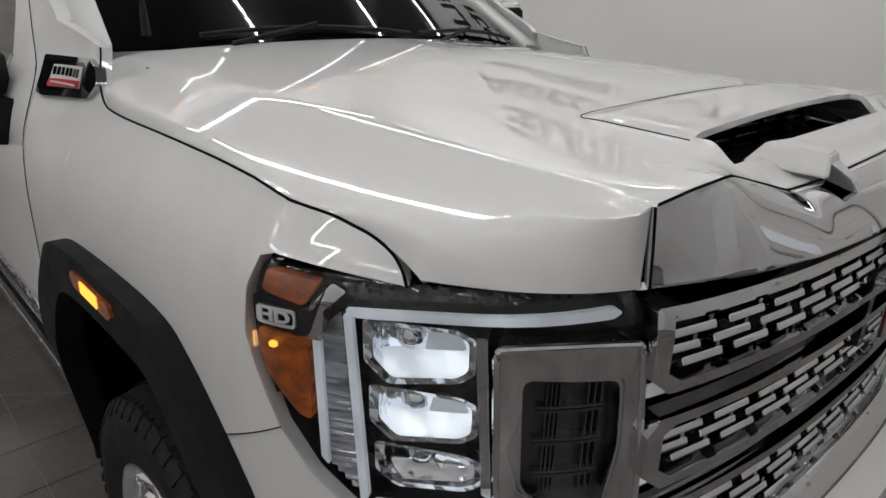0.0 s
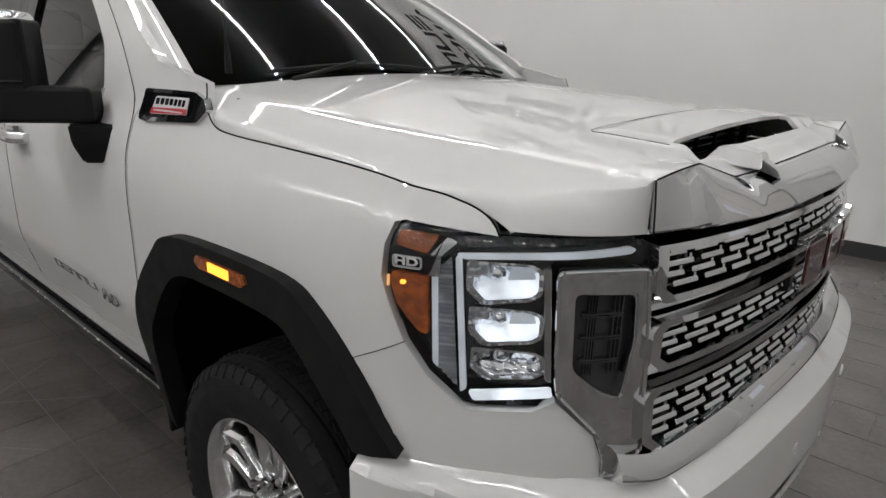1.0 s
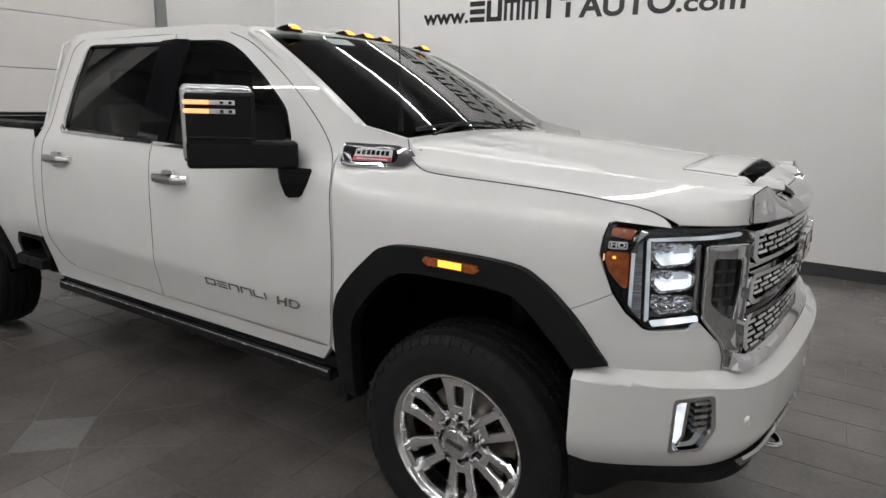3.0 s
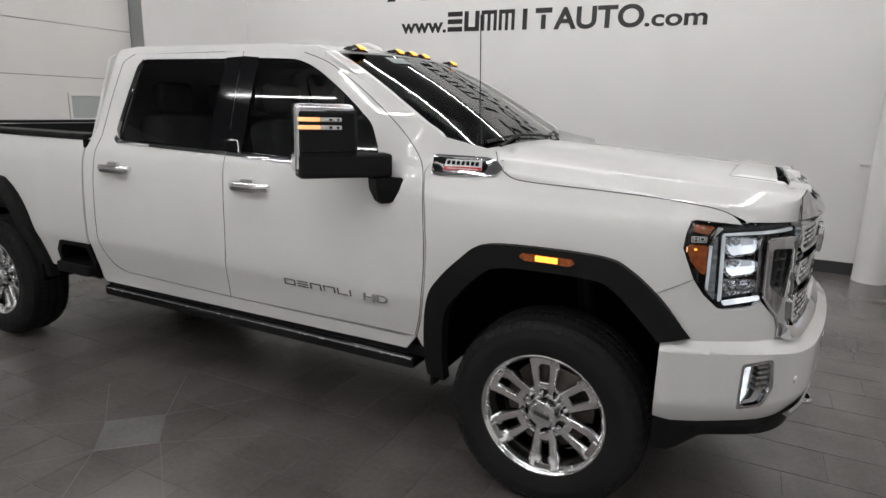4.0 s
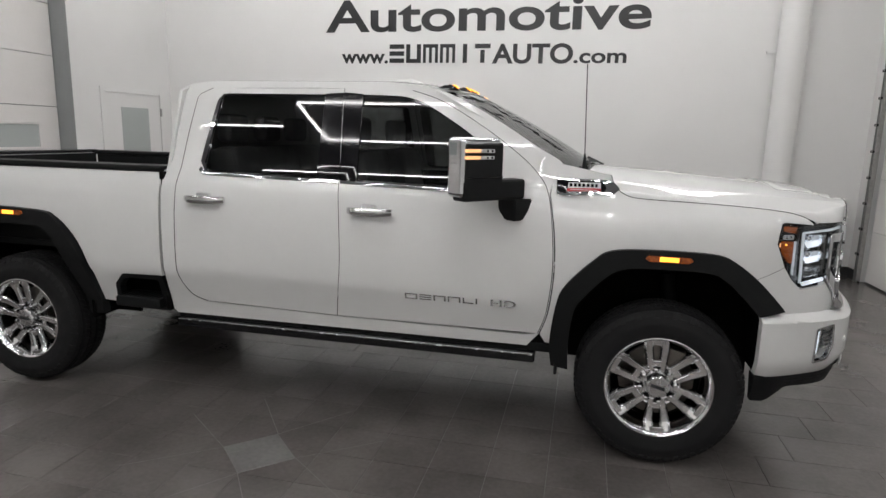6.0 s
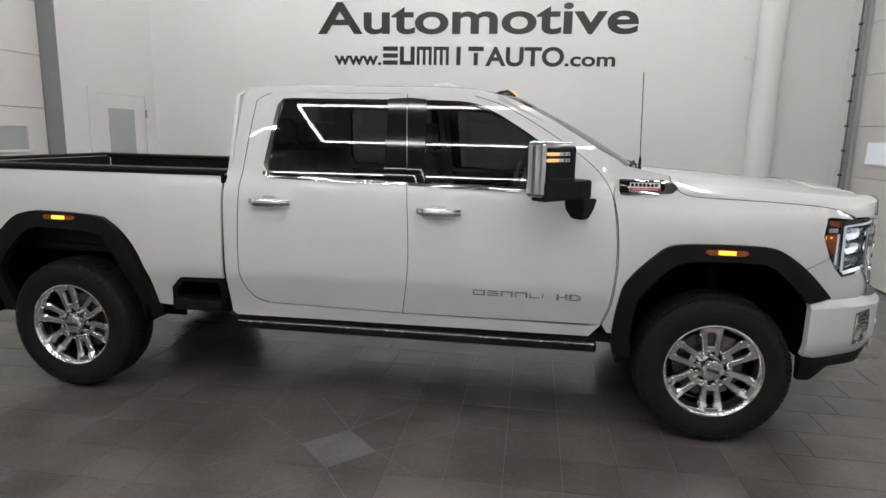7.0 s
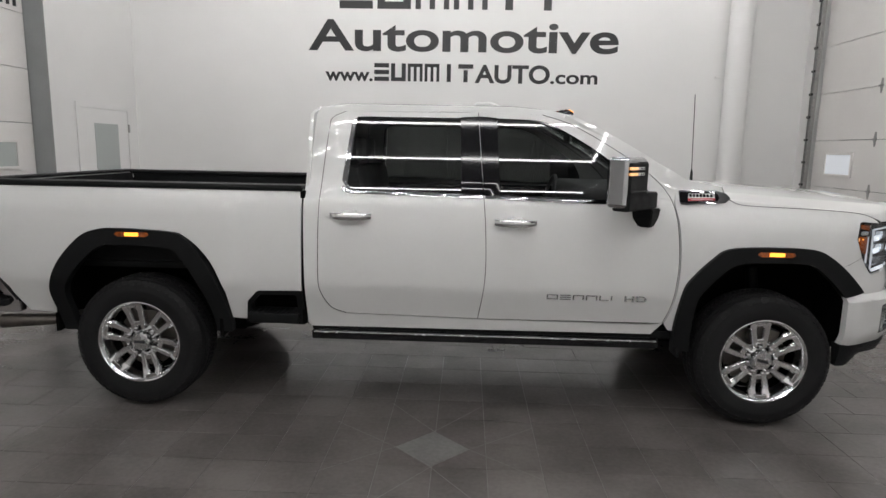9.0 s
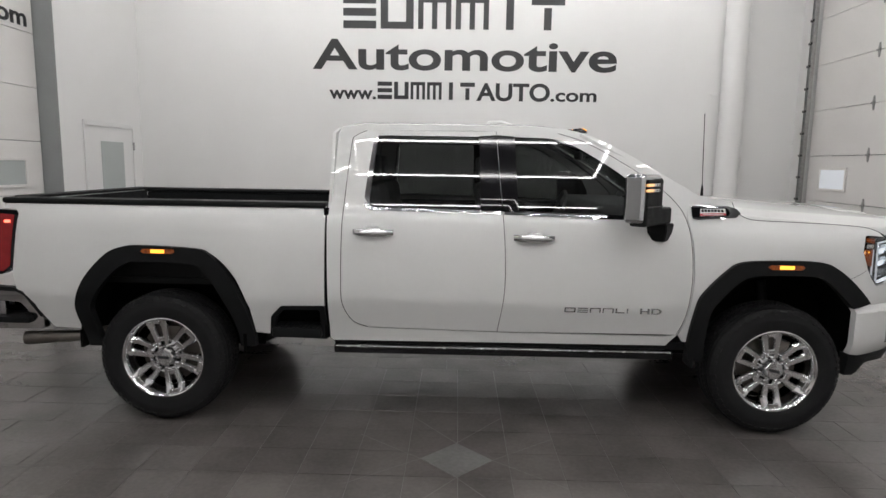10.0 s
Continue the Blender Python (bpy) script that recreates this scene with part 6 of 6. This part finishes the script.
    part("bumper_step", boxed(-5.20, -4.93, *sorted((side * 0.80, side * 0.985)), 0.655, 0.700, bevel=0.012), DARK, rb, "black corner step")
    part("bumper_recess", boxed(-5.20, -4.95, *sorted((side * 0.78, side * 0.80)), 0.66, 0.84), MATT, rb)
    part("bumper_pad", sheet(rounded([(-5.01, 0.905), (-4.945, 0.880), (-4.875, 0.790), (-4.852, 0.700), (-4.866, 0.700), (-4.94, 0.850), (-4.99, 0.878), (-5.18, 0.885), (-5.18, 0.915)], 0.006, 3), flank(side, 0.0), (), 0.05, 0.05, 0.004), DARK, rb, "black bumper pad")
part("rear_bumper_bar", boxed(-5.26, -5.12, -0.94, 0.94, 0.60, 0.86, bevel=0.03), CHROME, truck, "chrome rear bumper bar")
bm = bmesh.new()
tube(bm, [(-4.2, -0.62, 0.56), (-4.5, -0.74, 0.552), (-4.66, -0.86, 0.545), (-5.02, -0.90, 0.532)], [0.045, 0.045, 0.036, 0.048], 20)
part("exhaust_pipe", bm, STEEL, truck, "dull steel exhaust tailpipe")

# antenna, wipers, roof lamps
bm = bmesh.new()
tube(bm, [(-0.452, -0.735, 1.555), (-0.452, -0.735, 1.615), (-0.453, -0.735, 1.64)], [0.011, 0.008, 0.004], 10)
tube(bm, [(-0.453, -0.735, 1.63), (-0.47, -0.735, 2.11)], 0.0026, 8)
part("antenna", bm, DARK, truck, "thin black whip antenna")
for y0, y1 in ((-0.60, 0.02), (0.05, 0.62)):
    bm = bmesh.new()
    t0, t1 = 0.5 + y0 / 1.6, 0.5 + y1 / 1.6
    pts = [Vector(wind(0.035 + 0.03 * math.sin(math.pi * k / 8), lerp(t0, t1, k / 8))) + Vector((0.008, 0, 0.010)) for k in range(9)]
    tube(bm, pts, 0.006, 8)
    tube(bm, [pts[0] + Vector((0.05, 0.06, -0.02)), pts[4] + Vector((0.006, 0, 0.008))], 0.007, 8)
    part("wiper", bm, DARK, truck, "black windshield wiper")
for k in range(14):
    part("cowl_louvre", boxed(-0.44, -0.36, -0.70 + k * 0.1, -0.67 + k * 0.1, 1.493, 1.499, bevel=0.002), MATT, truck)
for y, z in ((-0.55, 2.014), (-0.155, 2.028), (0.0, 2.030), (0.155, 2.028), (0.55, 2.014)):
    foot = [(-1.345, y - 0.030, z - 0.030), (-1.345, y + 0.030, z - 0.030), (-1.200, y - 0.044, z - 0.036), (-1.200, y + 0.044, z - 0.036)]
    crest = [(-1.290, y - 0.022, z - 0.004), (-1.290, y + 0.022, z - 0.004), (-1.235, y - 0.034, z - 0.002), (-1.235, y + 0.034, z - 0.002)]
    lamp = part("roof_lamp", hull(foot + crest, 0.004), GLOSS, truck, "black roof clearance lamp with lit amber lens")
    lens = [(-1.234, y - 0.030, z - 0.003), (-1.234, y + 0.030, z - 0.003), (-1.203, y - 0.036, z - 0.024), (-1.203, y + 0.036, z - 0.024), (-1.262, y - 0.02, z + 0.002), (-1.262, y + 0.02, z + 0.002), (-1.262, y - 0.02, z - 0.02), (-1.262, y + 0.02, z - 0.02)]
    part("roof_lens", hull(lens, 0.003), AMBER, lamp, "amber lens")
    bulb = [(-1.236, y - 0.020, z + 0.0015), (-1.236, y + 0.020, z + 0.0015), (-1.206, y - 0.024, z - 0.014), (-1.206, y + 0.024, z - 0.014), (-1.236, y - 0.02, z - 0.02), (-1.236, y + 0.02, z - 0.02), (-1.206, y - 0.024, z - 0.02), (-1.206, y + 0.024, z - 0.02)]
    part("roof_bulb", hull(bulb, 0.002), AMBER_ON, lamp, "lit amber bulb")
bm = bmesh.new()
tube(bm, [(-1.62, 0.30, 2.045), (-1.66, 0.30, 2.075), (-1.74, 0.30, 2.105), (-1.84, 0.30, 2.10), (-1.86, 0.30, 2.04)], [0.012, 0.02, 0.018, 0.016, 0.03], 10)
part("roof_fin", bm, PAINT, truck, "white roof antenna fin")
# sticker at the top of the windshield
bm = grid(lambda s, t: tuple(Vector(wind(lerp(0.87, 0.95, s), lerp(0.20, 0.30, t))) + Vector((0.004, 0, 0.006))), 3, 6)
part("sticker", bm, STICKER, ws, "small pale sticker")


# ---- cabin ----
part("dashboard", boxed(-1.15, -0.62, -0.78, 0.78, 1.18, 1.50, bevel=0.06, seg=3), SEAT, truck, "dark dashboard")
part("cabin_floor", boxed(-2.88, -0.70, -0.86, 0.86, 0.72, 0.76), SEAT, truck)
part("headliner", boxed(-2.85, -1.36, -0.66, 0.66, 1.975, 1.985), PLATE, truck, "pale headliner")
for x, ys in ((-1.75, (-0.40, 0.40)), (-2.62, (-0.45, 0.0, 0.45))):
    for y in ys:
        bm = bmesh.new()
        box(bm, x - 0.06, x + 0.50, y - 0.26, y + 0.26, 0.95, 1.12, bevel=0.05)
        box(bm, x - 0.12, x + 0.08, y - 0.25, y + 0.25, 1.05, 1.62, bevel=0.06, m=Matrix.Translation((x, 0, 1.05)) @ Matrix.Rotation(radians(-9), 4, "Y") @ Matrix.Translation((-x, 0, -1.05)))
        s = part("seat", bm, SEAT, truck, "dark leather seat")
        part("headrest", boxed(x - 0.19, x - 0.09, y - 0.13, y + 0.13, 1.64, 1.82, bevel=0.035, seg=3), SEAT, s)
bm = bmesh.new()
pts = [(-1.22 + 0.055 * math.sin(a) * 0.9, 0.40 + 0.185 * math.cos(a), 1.36 + 0.175 * math.sin(a)) for a in [2 * math.pi * k / 28 for k in range(29)]]
tube(bm, pts, 0.016, 8, cap=False)
tube(bm, [(-1.2, 0.40, 1.36), (-1.0, 0.40, 1.30)], 0.03, 8)
box(bm, -1.235, -1.2, 0.24, 0.56, 1.335, 1.385, bevel=0.01)
part("steering_wheel", bm, SEAT, truck, "dark steering wheel")
part("rear_view_mirror", boxed(-1.16, -1.13, -0.12, 0.12, 1.80, 1.87, bevel=0.015), SEAT, truck)



# ---- floor tiles: a field of square tiles, long tiles in thirds beyond it ----
P = 0.3048
TX, TY = -2.062, -1.345
FX0, FX1, FY0, FY1 = TX - 8 * P, TX + 8 * P, TY - 16 * P, TY + 5 * P
structure("grout_field", boxed(FX0, FX1, FY0, FY1, -0.01, -0.0026), mat_grout_light, "light grout between the square floor tiles", floor)


def tile_mesh(w, d, material, name="tile"):
    g, b, h = 0.0014, 0.0010, 0.0
    v = [(g, g, -0.004), (w - g, g, -0.004), (w - g, d - g, -0.004), (g, d - g, -0.004), (g + b, g + b, h), (w - g - b, g + b, h), (w - g - b, d - g - b, h), (g + b, d - g - b, h)]
    f = [(4, 5, 6, 7), (0, 1, 5, 4), (1, 2, 6, 5), (2, 3, 7, 6), (3, 0, 4, 7)]
    me = bpy.data.meshes.new(name)
    me.from_pydata(v, [], f)
    me.materials.append(material)
    return me


MED = Vector((-2.070, -1.437))
HALF = 0.2155
squares = tile_mesh(P, P, TILE)
longs = tile_mesh(2 * P, P, TILE)
rest_v, rest_f = [], []


def rest(x, y, w):
    k = len(rest_v)
    g, b = 0.0014, 0.0010
    rest_v.extend([(x + g + b, y + g + b, 0), (x + w - g - b, y + g + b, 0), (x + w - g - b, y + P - g - b, 0), (x + g + b, y + P - g - b, 0), (x + g, y + g, -0.004), (x + w - g, y + g, -0.004), (x + w - g, y + P - g, -0.004), (x + g, y + P - g, -0.004)])
    rest_f.extend([(k, k + 1, k + 2, k + 3), (k + 4, k + 5, k + 1, k), (k + 5, k + 6, k + 2, k + 1), (k + 6, k + 7, k + 3, k + 2), (k + 7, k + 4, k, k + 3)])


count = 0
j = -23
while TY + j * P < WALL_Y:
    y = TY + j * P
    if FY0 - 0.01 <= y < FY1 - 0.01:
        for i in range(-8, 8):
            x = TX + i * P
            if y > -3.1:
                t = new("tile", squares)
                t.parent, t.location = floor, (x, y, 0)
                count += 1
            else:
                rest(x, y, P)
        spans = ((X0, FX0), (FX1, X1 + 0.5))
    else:
        spans = ((X0, X1 + 0.5),)
    for a, b in spans:
        x = a - 2 * P + ((j * P * 2 / 3) % (2 * P))
        while x < b:
            x0, x1 = max(x, a), min(x + 2 * P, b)
            if x1 - x0 > 0.02:
                if abs(x1 - x0 - 2 * P) < 1e-4 and -1.3 < y < 1.2 and count < 300 and -6.2 < x < 2.2:
                    t = new("tile", longs)
                    t.parent, t.location = floor, (x0, y, 0)
                    count += 1
                else:
                    rest(x0, y, x1 - x0)
            x += 2 * P
    j += 1
me = bpy.data.meshes.new("tile_rest")
me.from_pydata(rest_v, [], rest_f)
me.materials.append(TILE)
o = new("tile_rest", me)
o.parent = floor
tagged(o, kind="stuff")
# medallion tile set on its corner, with its fine cut lines
bm = bmesh.new()
c = [(MED.x + HALF * a, MED.y + HALF * b) for a, b in ((0, -1), (1, 0), (0, 1), (-1, 0))]
lo = [bm.verts.new((x, y, 0.0)) for x, y in c]
hi = [bm.verts.new((MED.x + (x - MED.x) * 0.985, MED.y + (y - MED.y) * 0.985, 0.004)) for x, y in c]
bm.faces.new(hi)
for k in range(4):
    bm.faces.new((lo[k], lo[(k + 1) % 4], hi[(k + 1) % 4], hi[k]))
part("medallion_tile", bm, TILE_LIGHT, floor, "paler square tile set on its corner")


def cut(x0, y0, x1, y1, w=0.0035):
    d = Vector((x1 - x0, y1 - y0)).normalized()
    n = Vector((-d.y, d.x)) * w / 2
    bm = bmesh.new()
    bm.faces.new([bm.verts.new((x, y, 0.0012)) for x, y in ((x0 - n.x, y0 - n.y), (x1 - n.x, y1 - n.y), (x1 + n.x, y1 + n.y), (x0 + n.x, y0 + n.y))])
    part("tile_cut", bm, mat_grout_light, floor)


for a, b in ((0, -1), (1, 0), (0, 1), (-1, 0)):
    px, py = MED.x + HALF * a, MED.y + HALF * b
    for s in (-1, 1):
        cut(px, py, MED.x + a * 0.62 + (s * 0.31 if b else 0), MED.y + b * 0.62 + (s * 0.31 if a else 0))
# wall lamp low on the back wall
wl = tagged(new("wall_lamp"), "small bright white lamp low on the wall", "wall lamp")
part("lamp_box", boxed(0.28, 0.42, WALL_Y - 0.05, WALL_Y - 0.001, 0.35, 0.47, bevel=0.008), PANELM, wl)
part("lamp_face", boxed(0.285, 0.415, WALL_Y - 0.058, WALL_Y - 0.0505, 0.355, 0.465, bevel=0.003), LAMPF, wl)
